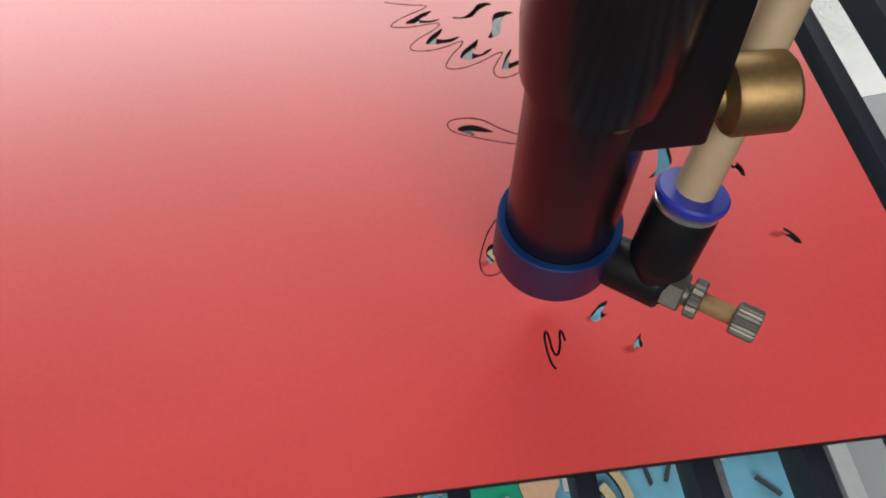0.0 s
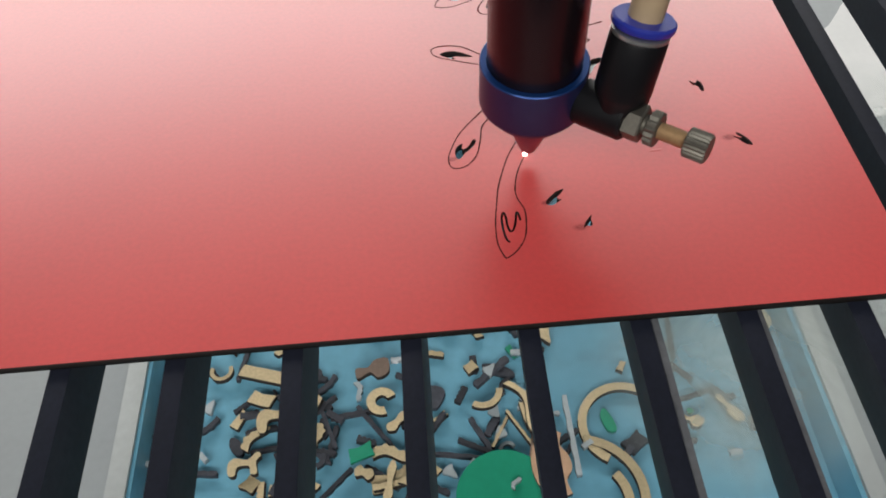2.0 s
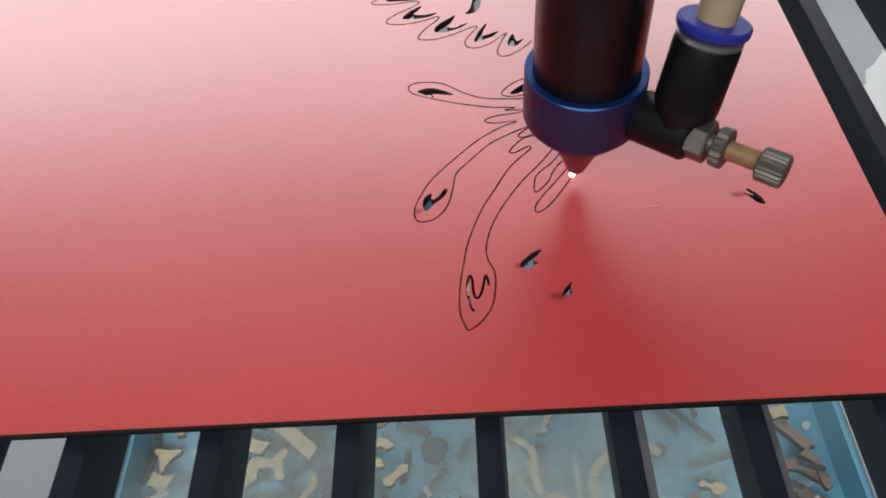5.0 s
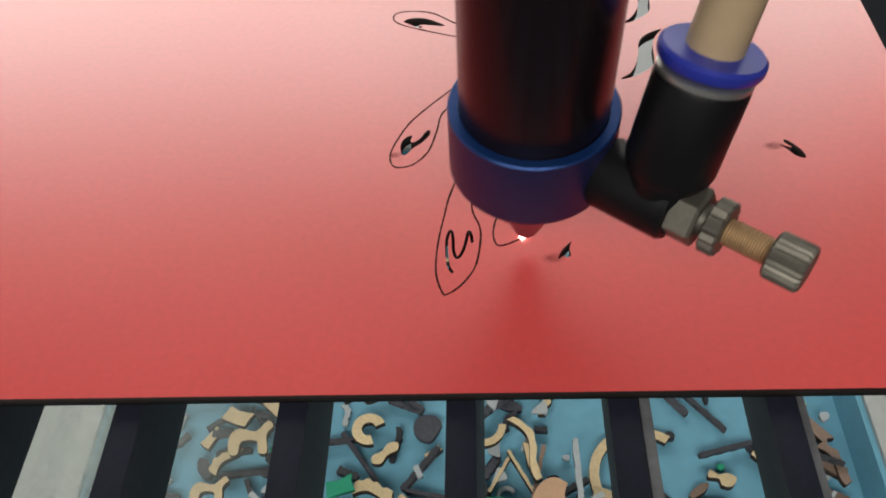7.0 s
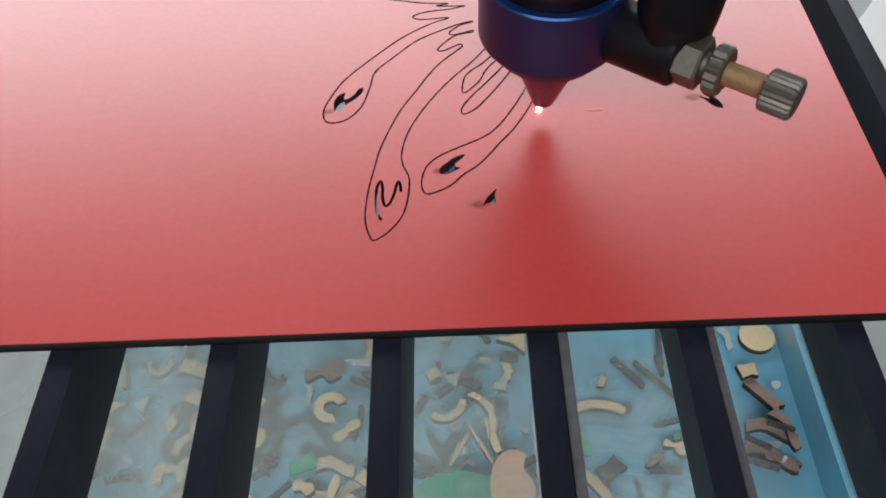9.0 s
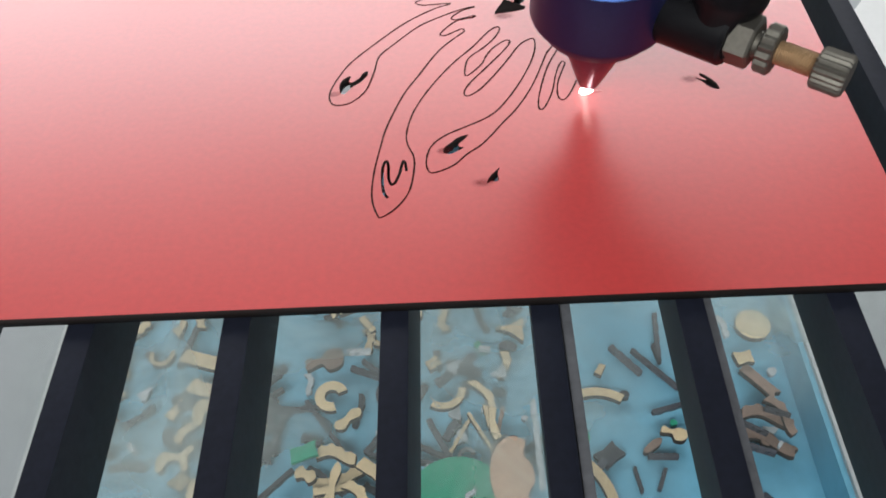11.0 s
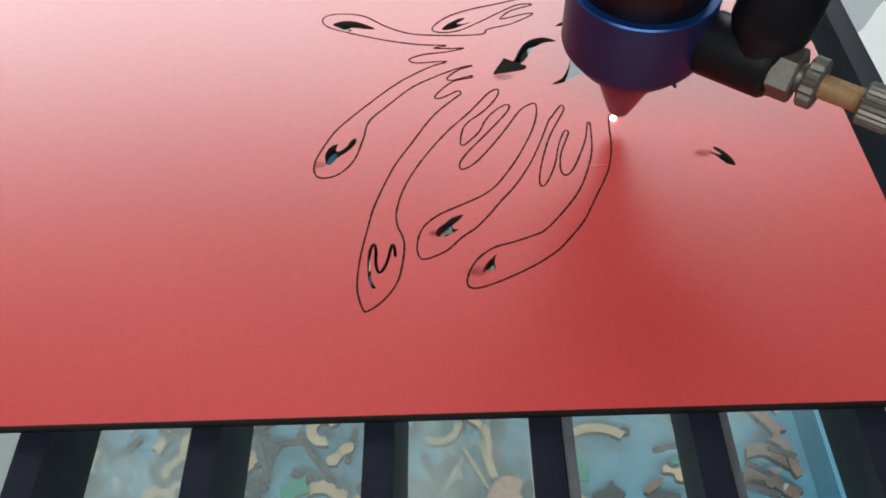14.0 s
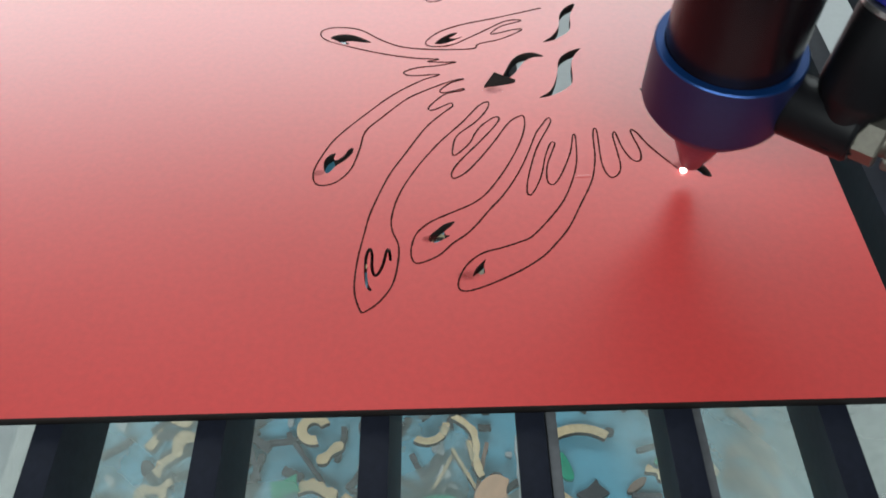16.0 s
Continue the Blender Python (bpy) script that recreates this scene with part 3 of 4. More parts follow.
LIVE_c = [(36.2, 54.0), (36.9, 52.5), (38.0, 53.1), (39.8, 56.4), (42.1, 62.4), (43.1, 67.3), (43.6, 67.8), (43.6, 65.1), (43.0, 58.9), (41.3, 53.0), (38.9, 47.6), (35.5, 42.7), (31.7, 38.3), (29.3, 37.0), (25.3, 35.5), (21.8, 34.4), (18.9, 32.1), (17.2, 29.3), (16.5, 26.6), (17.1, 25.2), (19.2, 25.2), (23.7, 27.0), (29.3, 30.0), (33.5, 33.1), (36.0, 35.9), (39.3, 40.3), (42.2, 46.1), (45.4, 52.8), (46.6, 57.0), (47.3, 61.4), (47.6, 67.1), (48.1, 69.5), (48.6, 69.1), (48.6, 65.8), (48.4, 60.4), (48.7, 56.6), (49.7, 54.3), (50.9, 54.5), (52.0, 56.0), (52.4, 58.5), (52.2, 63.0), (52.0, 67.0), (52.5, 68.4), (52.9, 66.9)]
LIVE_d = [(53.4, 63.8), (54.4, 60.7), (55.7, 58.9), (56.9, 59.2), (57.3, 61.3), (57.0, 63.8), (56.4, 66.4), (56.2, 68.8), (57.4, 67.9), (59.3, 63.9), (62.2, 59.4), (65.3, 55.3)]
DONE_a = [(16.7, 78.4), (16.1, 79.4), (12.2, 77.2), (11.1, 78.1), (14.8, 82.5), (19.1, 83.8), (18.9, 84.4), (14.9, 83.1), (13.8, 84.0), (16.3, 86.6), (19.4, 87.9), (18.3, 87.9), (14.9, 86.6), (9.6, 83.7), (5.6, 80.9), (0.5, 75.2), (-3.2, 70.5), (-4.2, 65.1), (-5.8, 58.9), (-8.6, 55.1), (-11.5, 54.0), (-13.4, 54.9), (-13.9, 58.4), (-12.2, 63.6), (-9.5, 68.9), (-3.4, 76.3), (2.9, 83.0), (9.6, 87.9), (13.6, 89.6), (12.3, 89.9), (6.9, 89.7), (5.2, 91.0), (8.2, 92.6), (13.7, 93.3), (17.8, 94.4), (15.1, 94.5), (10.9, 94.9), (13.7, 95.7), (8.2, 96.3), (1.2, 98.0), (-5.8, 100.5), (-13.0, 103.6), (-15.7, 106.0), (-15.5, 108.6)]
DONE_b = [(-12.0, 109.6), (-6.2, 108.4), (-0.3, 103.7), (5.4, 100.7), (13.8, 99.5), (22.1, 99.5), (23.6, 101.3), (29.3, 103.1), (34.5, 106.4), (33.1, 106.9), (28.0, 105.3), (26.9, 105.5), (29.6, 108.3), (34.8, 110.4), (31.2, 110.6), (26.7, 107.7), (22.3, 104.6), (16.6, 101.1), (11.7, 100.9), (10.6, 102.8), (13.9, 106.6), (19.6, 109.4), (28.4, 111.9), (40.3, 115.6)]
SCALLOPS = [(-29.6, 164.4), (-22.4, 162.3), (-16.9, 161.3), (-16.4, 160.4), (-19.0, 158.8), (-24.9, 155.9), (-28.3, 153.0), (-27.1, 151.8), (-21.7, 151.3), (-16.1, 152.0), (-13.4, 151.9), (-13.1, 151.0), (-15.6, 148.6), (-20.5, 145.3), (-23.2, 142.2), (-22.5, 140.3), (-17.6, 139.6), (-12.1, 140.7), (-8.3, 142.3), (-6.8, 142.4), (-7.6, 140.4), (-10.8, 136.7), (-13.1, 132.6), (-12.5, 130.8), (-8.1, 130.5), (-2.5, 132.5), (2.3, 135.2), (4.6, 136.0), (4.6, 134.9), (2.7, 131.9), (1.0, 128.3), (1.6, 125.5), (4.1, 124.7), (7.9, 126.1), (12.1, 130.1), (13.7, 131.3), (12.0, 127.4), (10.5, 122.5), (11.1, 120.0), (13.8, 120.0), (17.7, 122.8), (20.9, 126.4)]
M_STROKE = [(-0.3, 25.7), (-1.1, 27.1), (-1.5, 29.9), (-1.6, 33.5), (-1.3, 35.3), (-0.8, 36.1), (-0.4, 34.4), (-0.3, 31.3), (0.3, 29.4), (1.1, 30.0), (1.9, 32.3), (2.3, 34.6), (2.7, 35.9), (3.1, 34.9), (3.3, 32.9)]
LASER_a = [(0, 36.0), (0.5, 53.3), (0.9, 65.0), (1.2, 77.8), (1.4, 83.6), (1.7, 92.1), (2.0, 103.5), (2.2, 109.6), (2.5, 121.1), (2.7, 128.5), (3.0, 136.1), (3.2, 143.4), (3.5, 153.9), (3.8, 164.7), (4.2, 180.2), (6.3, 253.1), (6.5, 258.0), (6.8, 269.6), (7.0, 276.0), (7.2, 283.2), (7.5, 292.7), (7.7, 298.7), (8.0, 309.4), (8.2, 316.4), (8.5, 325.7), (8.7, 333.4)]
LASER_b = [(9.0, 343.4), (9.2, 352.3), (9.5, 360.7), (9.7, 366.3), (11.8, 440.1), (12.0, 446.7), (12.2, 452.8), (12.5, 463.5), (12.7, 470.3), (13.0, 480.2), (13.2, 486.5), (13.5, 497.4), (13.7, 504.8), (14.0, 513.8), (14.2, 523.8), (14.5, 531.3), (14.7, 538.4), (15.0, 548.1), (15.2, 554.8), (15.5, 565.0), (15.7, 572.2), (16, 581.8)]
LIVE = LIVE_a + LIVE_b + LIVE_c + LIVE_d
DONE = DONE_a + DONE_b
LASER = LASER_a + LASER_b
HOLES = [
    [(-13.4, 105.4), (-11.8, 106.5), (-8.9, 106.6), (-6.0, 105.3), (-3.1, 103.1), (-5.2, 103.2), (-8.1, 103.8), (-9.5, 103.6), (-8.5, 102.7), (-9.9, 102.7), (-11.6, 104.0)],
    [(12.8, 102.2), (14.5, 104.2), (16.7, 105.8), (18.4, 106.1), (17.4, 104.8), (16.4, 104.1), (17.8, 103.8), (19.8, 104.5), (17.3, 102.9), (15.2, 101.9), (13.5, 101.7)],
    [(-11.6, 58.3), (-11.9, 60.9), (-11.0, 63.0), (-9.5, 63.8), (-9.8, 62.0), (-9.0, 61.7), (-7.6, 63.0), (-6.7, 64.8), (-5.7, 65.3), (-5.8, 63.7), (-7.2, 61.6), (-9.1, 59.9), (-10.0, 58.6), (-10.8, 57.7)],
    [(10.9, 37.9), (11.2, 39.4), (12.7, 40.9), (14.1, 42.2), (16.2, 42.9), (15.3, 41.4), (14.1, 40.2), (14.4, 39.3), (15.2, 39.1), (13.8, 38.1), (12.3, 37.3)],
    [(19.4, 28.5), (20.0, 30.3), (21.1, 31.7), (22.2, 32.8), (21.7, 31.3), (21.8, 29.4), (21.0, 28.9), (20.3, 29.2)],
    [(66.7, 57.8), (67.9, 56.4), (69.4, 54.3), (71.1, 53.7), (70.9, 55.6), (69.7, 57.7), (68.2, 59.2), (67.8, 58.5), (69.0, 56.9), (67.8, 57.3)],
    [(28.8, 88.1), (29.7, 90.9), (31.3, 94.5), (33.3, 96.6), (35.9, 97.4), (37.9, 96.9), (39.2, 95.7), (36.4, 95.4), (34.2, 93.7), (32.7, 91.2), (31.4, 89.1), (30.1, 87.9)],
    [(24.5, 85.0), (25.6, 85.6), (26.6, 89.1), (31.5, 86.4), (28.9, 85.4), (26.2, 84.9)],
    [(36.9, 80.6), (39.3, 82.5), (40.9, 85.6), (42.0, 89.7), (42.7, 94.0), (44.8, 96.8), (48.5, 98.6), (46.8, 96.0), (45.7, 92.8), (45.4, 87.5), (44.6, 84.8), (41.9, 82.4), (39.1, 80.9)],
    [(39.6, 101.5), (42.0, 103.7), (44.1, 107.6), (44.8, 112.4), (46.5, 115.5), (49.2, 117.1), (47.5, 112.3), (47.1, 107.5), (46.1, 105.2), (44.1, 103.4), (41.9, 101.9)],
    [(-23.8, 153.3), (-20.2, 156.1), (-17.3, 157.7), (-14.8, 158.2), (-16.6, 156.2), (-19.1, 154.6), (-15.9, 153.6), (-12.6, 154.0), (-15.1, 152.7), (-19.3, 152.9)],
    [(-18.3, 142.9), (-16.5, 146.1), (-13.8, 148.4), (-12.2, 149.3), (-13.5, 146.5), (-14.8, 145.0), (-11.6, 144.1), (-7.4, 144.9), (-10.0, 142.8), (-12.8, 142.4), (-15.8, 142.3)],
    [(-8.4, 135.1), (-7.0, 138.3), (-4.0, 141.0), (-1.7, 142.8), (-3.0, 139.0), (-4.4, 136.9), (-2.0, 136.0), (-0.0, 137.3), (2.1, 138.1), (0.1, 136.0), (-3.1, 134.6), (-6.2, 133.8)],
    [(3.7, 128.4), (5.1, 132.8), (7.2, 136.4), (8.0, 136.8), (6.9, 133.9), (6.4, 130.9), (8.8, 131.6), (11.4, 132.8), (9.5, 130.2), (6.6, 128.8), (5.2, 128.0)],
    [(13.8, 127.2), (15.5, 130.8), (16.1, 127.9), (16.7, 126.9), (18.7, 127.9), (16.5, 124.8), (14.3, 124.1)],
    [(-8.3, 154.3), (-4.8, 154.1), (-1.7, 156.5), (0.6, 159.6), (3.5, 160.1), (5.2, 159.0), (3.3, 158.4), (0.8, 157.0), (-1.5, 154.2), (-4.0, 153.2), (-7.7, 153.6)],
    [(1.6, 143.2), (3.2, 146.2), (4.2, 151.5), (5.4, 154.2), (8.3, 155.2), (11.5, 153.9), (8.5, 152.9), (6.9, 149.8), (6.0, 145.8), (4.2, 143.4)],
    [(60.6, 83.0), (61.1, 81.1), (62.5, 80.1), (62.9, 78.2), (63.8, 77.8), (64.1, 80.7), (63.1, 82.9), (62.1, 81.7)],
]

live_line = smooth_line(LIVE, 6)
live_run = [0.0]
for a, b in zip(live_line, live_line[1:]):
    live_run.append(live_run[-1] + (b - a).length)


def laser_run(t):
    """Millimetres of the outline that are cut at t seconds."""
    return float(np.interp(t, [r[0] for r in LASER], [r[1] for r in LASER]))


def on_line(s):
    return Vector((float(np.interp(s, live_run, [p.x for p in live_line])), float(np.interp(s, live_run, [p.y for p in live_line]))))


# ---------- the red sheet ----------
def red_sheet():
    loops = [[p * MM for p in smooth_line(h, 4, True)] for h in HOLES]
    stroke = ribbon_outline(smooth_line(M_STROKE, 5), 0.62)
    loops.append([p * MM for p in stroke])
    bm = plate_bm([(-0.33, 0), (0.0973, 0), (0.0973, 0.42), (-0.33, 0.42)], -SHEET_T, 0, holes=loops)
    for f in bm.faces:
        f.material_index = 0 if f.normal.z > 0.5 else 1
    ob = part("plastic_sheet", bm, (RED, CORE), smooth=False)
    for x, y, turn, size in ((0.0441, 0.0547, 4, 0.9),):
        dent = bmesh.new()
        bmesh.ops.create_uvsphere(dent, u_segments=20, v_segments=10, radius=1)
        for v in dent.verts:
            v.co = Vector((v.co.x * 0.0022 * size, v.co.y * 0.0005 * size, v.co.z * 0.00011))
        part("crease", dent, RED, ob).matrix_basis = pose(x, y, 0, 0, 0, turn)
    # soot beside some of the marks; the fourth is the tipped offcut's painted shadow
    for x, y, turn, size in ((0.0655, 0.0574, 4, 1.0), (0.0186, 0.0288, 8, 0.9), (0.0112, 0.0384, 10, 0.6), (0.0262, 0.0836, 0, 1.1), (-0.0128, 0.0578, 20, 0.5)):
        smear = bmesh.new()
        bmesh.ops.create_circle(smear, cap_ends=True, segments=28, radius=1)
        for v in smear.verts:
            v.co = Vector((v.co.x * 0.0030 * size, v.co.y * 0.0016 * size, 0))
        part("soot_shade_smudge", smear, SOOT_SHADE, ob, "thin brown smudge of soot and painted shadow").matrix_basis = pose(x, y, 0.00004, 0, 0, turn)
    return tagged(ob, "satin red sheet with cut-out feather marks, lying on the slats", "sheet")


def ribbon_outline(line, width):
    left, right = [], []
    for i, p in enumerate(line):
        d = (line[min(i + 1, len(line) - 1)] - line[max(i - 1, 0)])
        n = Vector((-d.y, d.x)).normalized() * width / 2
        taper = 0.55 if i in (0, len(line) - 1) else 1.0
        left.append(p + n * taper)
        right.append(p - n * taper)
    return left + right[::-1]


def tipped_offcut():
    """A small triangle that has tipped up in its hole."""
    bm = bmesh.new()
    low = [bm.verts.new(Vector(p) * MM) for p in ((24.2, 84.5, 0.05), (31.6, 86.2, 0.05), (26.6, 87.4, 1.5))]
    high = [bm.verts.new(v.co + Vector((0.1, 0.55, 0.35)) * MM) for v in low]
    bm.faces.new(low)
    bm.faces.new(high[::-1])
    for i in range(3):
        j = (i + 1) % 3
        bm.faces.new((low[j], low[i], high[i], high[j]))
    bmesh.ops.recalc_face_normals(bm, faces=bm.faces)
    tagged(part("tipped_offcut", bm, CORE, smooth=False), "small dark triangular offcut tipped up in its hole", "offcut")


def ribbon_bm(line, width, rnd, bm=None):
    """A thin flat charred groove mark along a line given in millimetres."""
    bm = bm or bmesh.new()
    prev = None
    for i, p in enumerate(line):
        d = (line[min(i + 1, len(line) - 1)] - line[max(i - 1, 0)])
        n = Vector((-d.y, d.x)).normalized() * width * rnd.uniform(0.36, 0.62)
        row = [bm.verts.new(((p + n).x * MM, (p + n).y * MM, z)) for z in (0, -0.0003)] + [bm.verts.new(((p - n).x * MM, (p - n).y * MM, z)) for z in (-0.0003, 0)]
        if prev:
            for k in range(4):
                bm.faces.new((prev[k], prev[(k + 1) % 4], row[(k + 1) % 4], row[k]))
        else:
            bm.faces.new(row)
        prev = row
    bm.faces.new(prev[::-1])
    return bm


red_sheet()
tipped_offcut()
KERF_W, KERF_Z = 0.37, 0.00006
rk = random.Random(3)
cut = tagged(new("cut_outline"), "thin charred laser cut tracing feather outlines on the red sheet", "cut line")
for name, line in (("feather_cut", DONE), ("scallop_cut", SCALLOPS)):
    part(name, ribbon_bm(smooth_line(line, 6), KERF_W, rk), CHAR, cut).matrix_basis = pose(0, 0, KERF_Z)
# what the laser cuts during the clip: short pieces of groove, each coming up as the spot passes
STEP = 0.125
pieces = []
part("feather_cut", ribbon_bm([on_line(s) for s in np.linspace(0, laser_run(0), 40)], KERF_W, rk), CHAR, cut).matrix_basis = pose(0, 0, KERF_Z)
for i in range(int(16 / STEP)):
    t0, t1 = i * STEP, (i + 1) * STEP
    line = [on_line(s) for s in np.linspace(laser_run(t0) - 0.15, laser_run(t1), 9)]
    pieces.append((t1, part("fresh_cut", ribbon_bm(line, KERF_W, rk), CHAR, cut)))


# ---------- the laser head ----------
def laser_head():
    h = tagged(new("laser_head"), "black and blue anodised laser cutting head with air fitting", "laser head")
    axis = pose(0.0005, -0.0011, 0, 3.67, 1.03, 0)  # the tube hangs a little out of plumb
    part("lens_tube", lathe([(11.6 * MM, 33 * MM), (11.9 * MM, 34 * MM), (11.9 * MM, 150 * MM), (11.5 * MM, 150.5 * MM)], 72, axis), ANODBLACK, h, "black anodised lens tube")
    collar = part("collar", lathe([(9.6 * MM, 18.8 * MM), (10.8 * MM, 19.0 * MM), (13.4 * MM, 22.4 * MM), (13.7 * MM, 23.2 * MM), (13.7 * MM, 35.7 * MM)], 72, axis), ANODBLUE, h, "blue anodised nozzle collar")
    part("rim", lathe([(13.7 * MM, 35.7 * MM), (13.45 * MM, 36.0 * MM), (12.0 * MM, 36.0 * MM), (11.8 * MM, 35.0 * MM)], 72, axis), RIMBLUE, collar, "blue chamfered rim, painted brighter as if lit")
    part("nozzle", lathe([(1.0 * MM, 5.5 * MM), (1.0 * MM, 3.7 * MM), (1.7 * MM, 3.7 * MM), (2.2 * MM, 4.1 * MM), (7.6 * MM, 18.2 * MM), (7.6 * MM, 19.4 * MM)], 48, axis), NOZZLE, h, "violet anodised conical nozzle")
    # air fitting: a horizontal barrel, nut, knurled ring, screw and knob
    ang = radians(-38.5)
    d = Vector((math.cos(ang), math.sin(ang), 0))

    def at(r, z=27.0):
        return Vector((d.x * r, d.y * r, z)) * MM

    valve = part("valve_body", lathe([(3.6 * MM, 0), (3.9 * MM, 0.4 * MM), (3.9 * MM, 3 * MM), (5.6 * MM, 3.4 * MM), (5.9 * MM, 4.2 * MM), (5.9 * MM, 15.9 * MM), (5.4 * MM, 16.6 * MM)], 40, along(at(12), at(40))), BLACKPLASTIC, h, "black plastic flow valve body")
    part("hex_nut", lathe([(4.4 * MM, 0), (4.9 * MM, 0.4 * MM), (4.9 * MM, 4.2 * MM), (4.4 * MM, 4.6 * MM)], 6, along(at(28.4), at(40))), NICKEL, valve, "nickel hexagon nut", smooth=False)
    part("washer", lathe([(2.6 * MM, 0), (2.6 * MM, 1.4 * MM)], 24, along(at(32.9), at(40))), NICKEL, valve)
    part("lock_ring", lathe([(4.1 * MM, 0), (4.5 * MM, 0.3 * MM), (4.5 * MM, 2.5 * MM), (4.1 * MM, 2.8 * MM)], 96, along(at(34.1), at(50)), flutes=16, depth=0.5 * MM), NICKEL, valve, "knurled nickel lock ring")
    prof = []
    for i in range(18):
        prof += [(2.2 * MM, i * 0.41 * MM), (2.05 * MM, (i * 0.41 + 0.2) * MM)]
    part("valve_screw", lathe(prof, 24, along(at(36.7), at(50))), COPPER, valve, "threaded brass valve screw")
    part("valve_knob", lathe([(3.3 * MM, 0), (3.75 * MM, 0.4 * MM), (3.75 * MM, 5.2 * MM), (3.3 * MM, 5.7 * MM)], 132, along(at(43.9), at(60)), flutes=22, depth=0.32 * MM), NICKEL, valve, "knurled worn nickel knob")
    side = Vector((-d.y, d.x, 0))
    part("side_boss", lathe([(2.6 * MM, 0), (2.9 * MM, 0.4 * MM), (2.9 * MM, 4.6 * MM), (2.5 * MM, 5.0 * MM)], 6, along(at(25.8, 30.5) + side * 5.0 * MM, at(45, 30.5) + side * 5.0 * MM)), BLACKPLASTIC, valve, smooth=False)
    part("set_screw", lathe([(1.1 * MM, 0), (1.1 * MM, 1.6 * MM), (0.8 * MM, 1.9 * MM)], 16, along(Vector((11.4, -6.2, 30.5)) * MM, Vector((15, -8.2, 31.2)) * MM)), NICKEL, collar)
    # the push-in elbow and its hose
    base, top = Vector((19.6, -15.6, 27)) * MM, Vector((24.6, -11.6, 51.4)) * MM
    u = (top - base).normalized()
    elbow = part("elbow", lathe([(5.2 * MM, -3 * MM), (5.6 * MM, 4 * MM), (6.6 * MM, 5.6 * MM), (7.0 * MM, 7 * MM), (7.0 * MM, 20.6 * MM), (6.6 * MM, 21.6 * MM)], 40, along(base, top)), BLACKPLASTIC, h, "black push-in elbow fitting")
    part("steel_band", lathe([(6.8 * MM, 0), (6.95 * MM, 0.2 * MM), (6.95 * MM, 1.0 * MM), (6.6 * MM, 1.2 * MM)], 40, along(base + u * 21.4 * MM, top + u)), CHROME, elbow, "bright steel band")
    part("release_ring", lathe([(5.6 * MM, 0), (7.3 * MM, 0.6 * MM), (7.6 * MM, 1.1 * MM), (7.6 * MM, 2.2 * MM), (7.1 * MM, 2.7 * MM), (4.3 * MM, 2.8 * MM)], 48, along(base + u * 22.9 * MM, top + u)), RINGBLUE, elbow, "blue plastic release ring")
    p0 = base + u * 18 * MM
    hose = [p0 + u * s * MM + Vector((0.0010 * s * s, 0.0018 * s * s, 0)) * MM for s in range(0, 95, 5)]
    part("air_hose", tube_bm(hose, 4.1 * MM, 28), HOSE, h, "ivory plastic air hose")
    part("sleeve", lathe([(12.2 * MM, 80 * MM), (13.6 * MM, 81.5 * MM), (14.6 * MM, 93 * MM), (14.6 * MM, 149 * MM), (12.2 * MM, 149.6 * MM)], 72, axis), SLEEVE, h, "glossy black sleeve around the tube")
    # clamp block, its brass thumb screw and the carriage plate
    bm = box_bm(5 * MM, 20.5 * MM, -17 * MM, 12 * MM, 71 * MM, 149 * MM, bevel=1.2 * MM)
    clamp = part("clamp_block", bm, BLACKPLASTIC, h, "black clamp block")
    part("thumb_screw", lathe([(3.4 * MM, 0), (3.4 * MM, 3.2 * MM), (6.6 * MM, 4.4 * MM), (7.1 * MM, 5.2 * MM), (7.1 * MM, 14.5 * MM), (6.4 * MM, 15.3 * MM)], 56, along(Vector((18.5, -13, 79)) * MM, Vector((60, -13, 79)) * MM)), BRASS, clamp, "worn brass thumb screw")
    part("set_screw", lathe([(1.7 * MM, 0), (1.7 * MM, 1.0 * MM), (1.2 * MM, 1.3 * MM)], 20, along(Vector((3.2, -18.0, 80.5)) * MM, Vector((3.3, -22, 80.5)) * MM)), BRASS, h)
    part("carriage_plate", box_bm(-40 * MM, 36 * MM, -1 * MM, 60 * MM, 149.5 * MM, 160 * MM, bevel=1 * MM), BLACKPLASTIC, h, "black carriage plate")
    # the burning spot and its flare
    part("spark", lathe([(0.2 * MM, 0.1 * MM), (0.7 * MM, 0.3 * MM), (0.7 * MM, 0.6 * MM), (0.3 * MM, 1.1 * MM)], 20), SPARK, h, "white-hot laser spot")
    bm = lathe([(0.7 * MM, 0.08 * MM), (1.0 * MM, 0.4 * MM), (0.9 * MM, 0.9 * MM), (0.4 * MM, 1.5 * MM)], 20)
    # lens streak over the nozzle, built as a thin glowing bar
    lathe([(0.42 * MM, 0.8 * MM), (0.40 * MM, 5.5 * MM), (0.15 * MM, 8.0 * MM)], 12, pose(0, 0, 0, 46, 8, 0), bm=bm)
    flare = part("flare", bm, FLARE, h, "bright flare at the laser spot with a glowing lens streak")
    return h, flare


HEAD, FLARE_UP = laser_head()


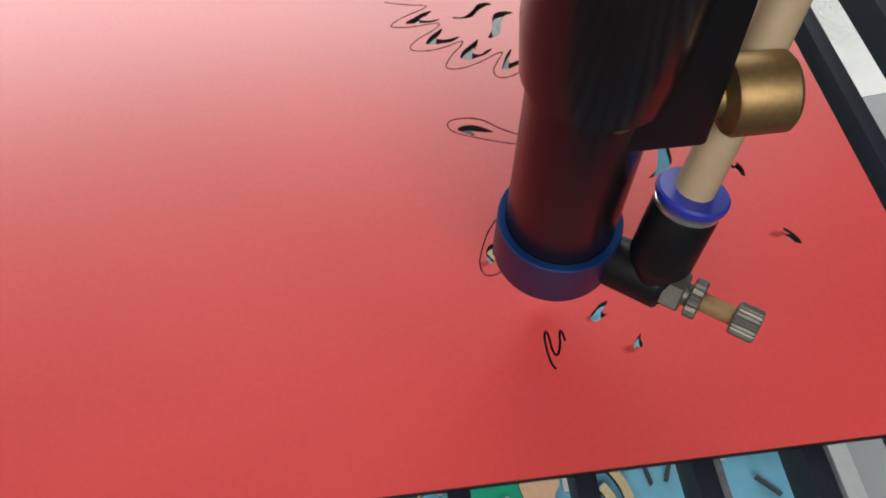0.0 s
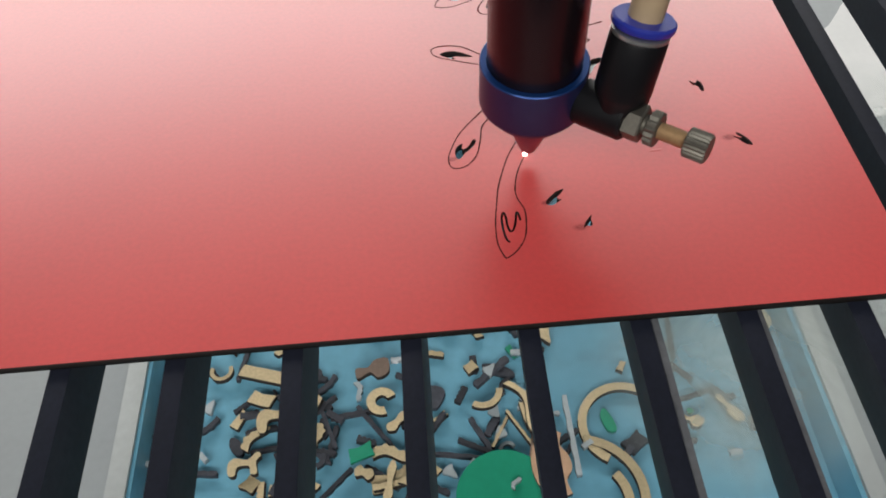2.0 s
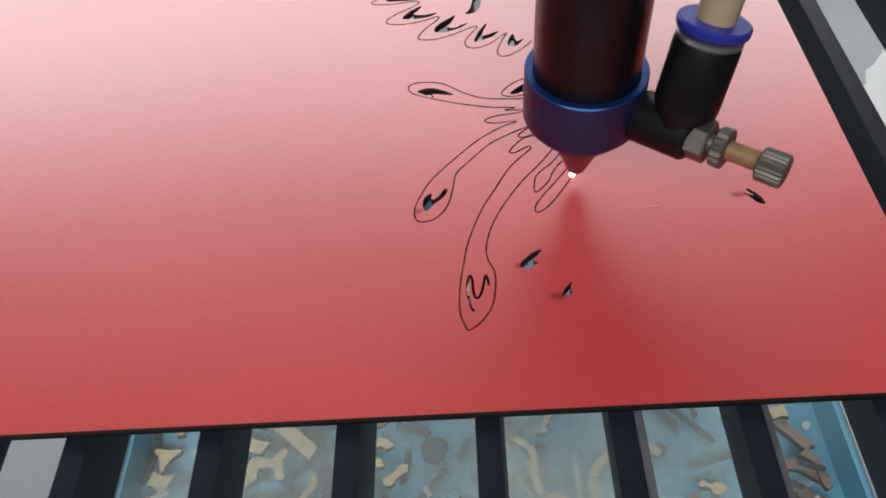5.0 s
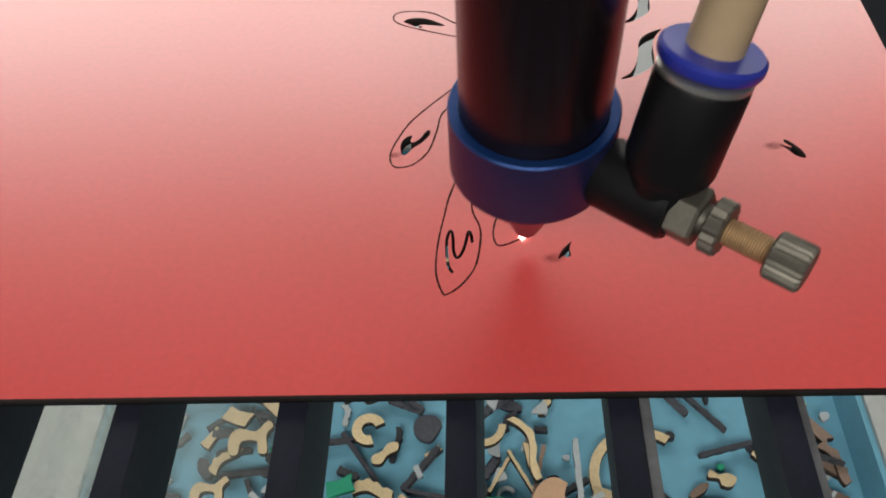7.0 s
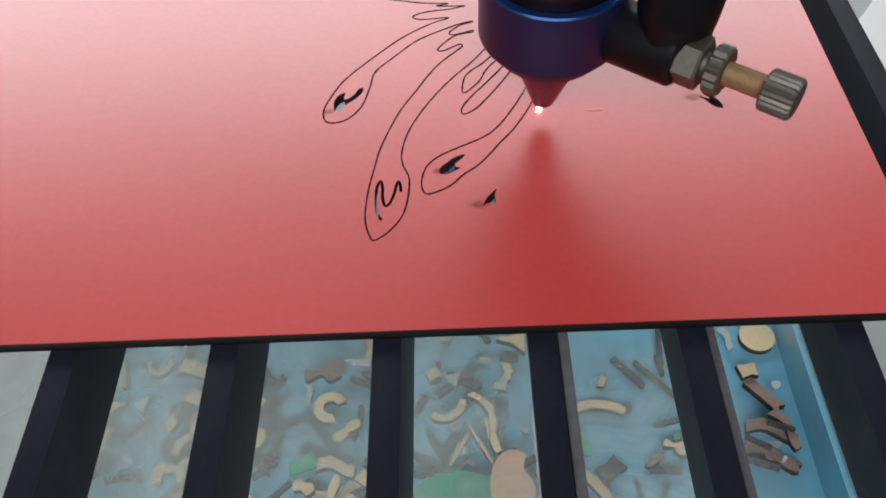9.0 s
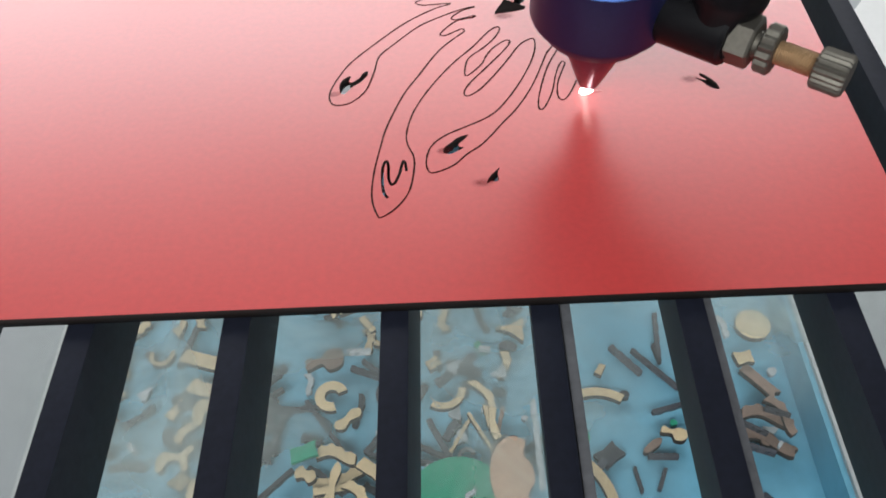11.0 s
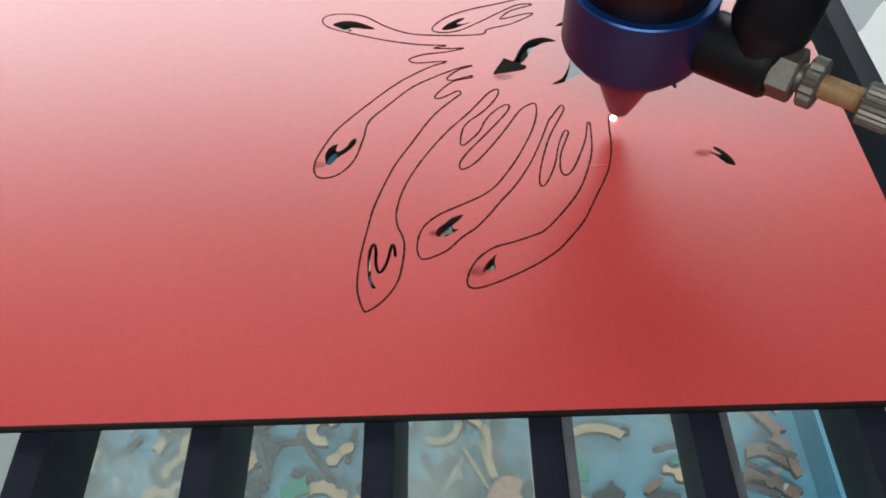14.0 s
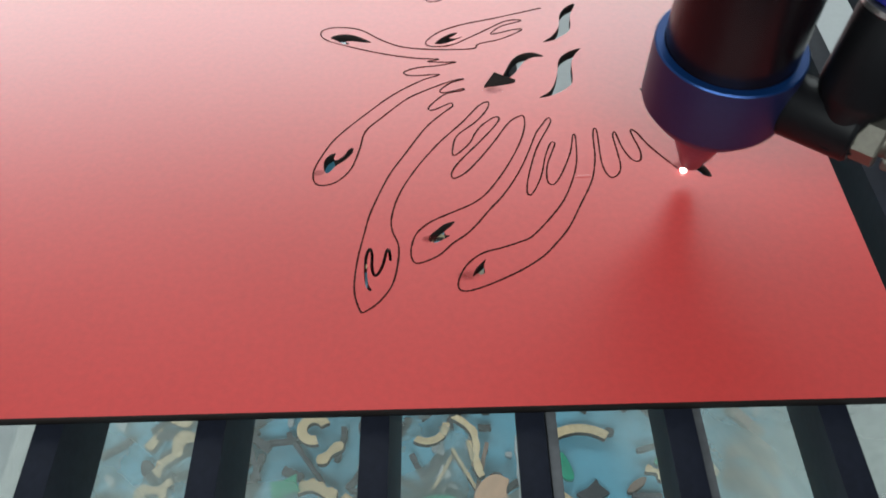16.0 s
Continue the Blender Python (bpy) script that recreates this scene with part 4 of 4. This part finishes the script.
# ---------- smoke drifting under the slats ----------


def puff(i):
    bm = bmesh.new()
    bmesh.ops.create_icosphere(bm, subdivisions=4, radius=1)
    for v in bm.verts:
        n = noise.noise(v.co * 1.7 + Vector((i * 3.1, 0, 0)))
        v.co = Vector((v.co.x * 0.085, v.co.y * 0.060, v.co.z * 0.012 * (1 + 0.6 * n)))
    # an open dome: the smoke thins out downwards
    bmesh.ops.delete(bm, geom=[f for f in bm.faces if f.calc_center_median().z < 0], context="FACES")
    return tagged(part("smoke_puff", bm, SMOKE), "thin pale smoke drifting under the slats", "smoke", "smoke under the bed")


PUFFS = [puff(i) for i in range(7)]
# seconds, x, y of each puff's drift
DRIFT = [
    [(0, 0.10, 0.24), (0.8, 0.09, 0.16), (1.4, 0.08, 0.06), (2.5, 0.07, 0.05), (4.2, 0.02, 0.05), (6.4, 0.05, 0.04), (6.9, -0.04, 0.13), (7.5, 0.00, 0.06), (8.2, 0.03, 0.04), (9.0, -0.02, 0.05), (9.6, 0.08, 0.05), (12.2, 0.00, 0.105), (13.0, 0.07, 0.03), (14.2, 0.02, 0.06), (15.5, 0.09, 0.04), (16.0, 0.09, 0.05)],
    [(0, -0.08, 0.26), (2.3, -0.06, 0.22), (3.1, -0.05, 0.08), (3.6, -0.04, 0.05), (4.2, -0.06, 0.05), (6.4, -0.04, 0.05), (7.0, -0.09, 0.07), (7.6, -0.02, 0.13), (8.2, -0.05, 0.05), (9.0, -0.07, 0.06), (9.6, -0.04, 0.05), (12.2, -0.04, 0.06), (13.0, -0.05, 0.04), (14.2, -0.06, 0.07), (16.0, -0.05, 0.05)],
    [(0, 0.16, 0.26), (2.0, 0.15, 0.16), (3.0, 0.12, 0.08), (4.0, 0.03, 0.05), (6.4, 0.08, 0.04), (7.0, 0.16, 0.18), (7.8, 0.15, 0.12), (8.3, 0.10, 0.05), (8.9, 0.14, 0.14), (9.6, 0.075, 0.06), (12.3, 0.15, 0.15), (13.0, 0.12, 0.05), (13.8, 0.16, 0.12), (15.2, 0.13, 0.06), (16.0, 0.12, 0.05)],
    [(0, 0.04, 0.24), (4.2, 0.05, 0.17), (8.0, 0.03, 0.18), (13.0, 0.05, 0.16), (16.0, 0.05, 0.15)],
    [(0, 0.02, 0.30), (2.6, 0.02, 0.22), (3.4, 0.01, 0.08), (4.2, 0.02, 0.07), (6.4, 0.01, 0.05), (6.9, 0.05, 0.20), (7.9, 0.06, 0.10), (8.4, 0.00, 0.06), (9.2, 0.01, 0.07), (11.9, 0.03, 0.08), (13.0, 0.01, 0.05), (14.0, 0.00, 0.09), (16.0, 0.01, 0.06)],
    [(0, -0.14, 0.30), (2.6, -0.13, 0.24), (3.5, -0.10, 0.10), (4.2, -0.09, 0.08), (6.4, -0.12, 0.06), (7.0, -0.14, 0.12), (7.6, -0.11, 0.08), (9.6, -0.11, 0.08), (12.2, -0.11, 0.12), (13.0, -0.085, 0.09), (14.2, -0.10, 0.11), (16.0, -0.11, 0.08)],
    [(0, 0.14, 0.32), (1.2, 0.13, 0.24), (1.8, 0.11, 0.11), (2.6, 0.11, 0.11), (3.4, 0.12, 0.20), (4.2, 0.12, 0.22), (6.4, 0.12, 0.20), (6.9, 0.14, 0.30), (7.4, 0.13, 0.28), (8.0, 0.11, 0.10), (9.6, 0.07, 0.09), (12.2, 0.13, 0.26), (13.0, 0.065, 0.10), (14.2, 0.10, 0.14), (16.0, 0.12, 0.12)],
]


# ---------- what moves ----------
def motions():
    rows = []
    for i in range(129):
        t = i * 0.125
        p = on_line(laser_run(t)) * MM
        rows.append((t, pose(p.x, p.y, 0)))
    walk(HEAD, rows)
    # the flare and its streak show now and then, hidden up in the nozzle between
    up, down = pose(0, 0, 0.0085), pose(0, 0, 0)
    keys = [(0.0, up)]
    for a, b in ((1.1, 1.75), (7.4, 8.3), (9.4, 9.6), (10.6, 11.2), (13.1, 13.8), (14.4, 14.75), (15.2, 15.55)):
        keys += [(a - 0.08, up), (a, down), (b, down), (b + 0.08, up)]
    walk(FLARE_UP, keys + [(16.0, up)])
    for i, (cloud, way) in enumerate(zip(PUFFS, DRIFT)):
        walk(cloud, [(t, pose(x, y - 0.028, -0.05 - 0.022 * i, 0, 0, 12 * i + 5 * t)) for t, x, y in way])
    for t, piece in pieces:
        low, high = pose(0, 0, -0.0012), pose(0, 0, KERF_Z)
        keys = [(0.0, low)] if t > 0.2 else []
        keys += [(max(t - 0.1, 0.0), low), (t, high)]
        if t < 15.9:
            keys.append((16.0, high))
        walk(piece, keys)


motions()
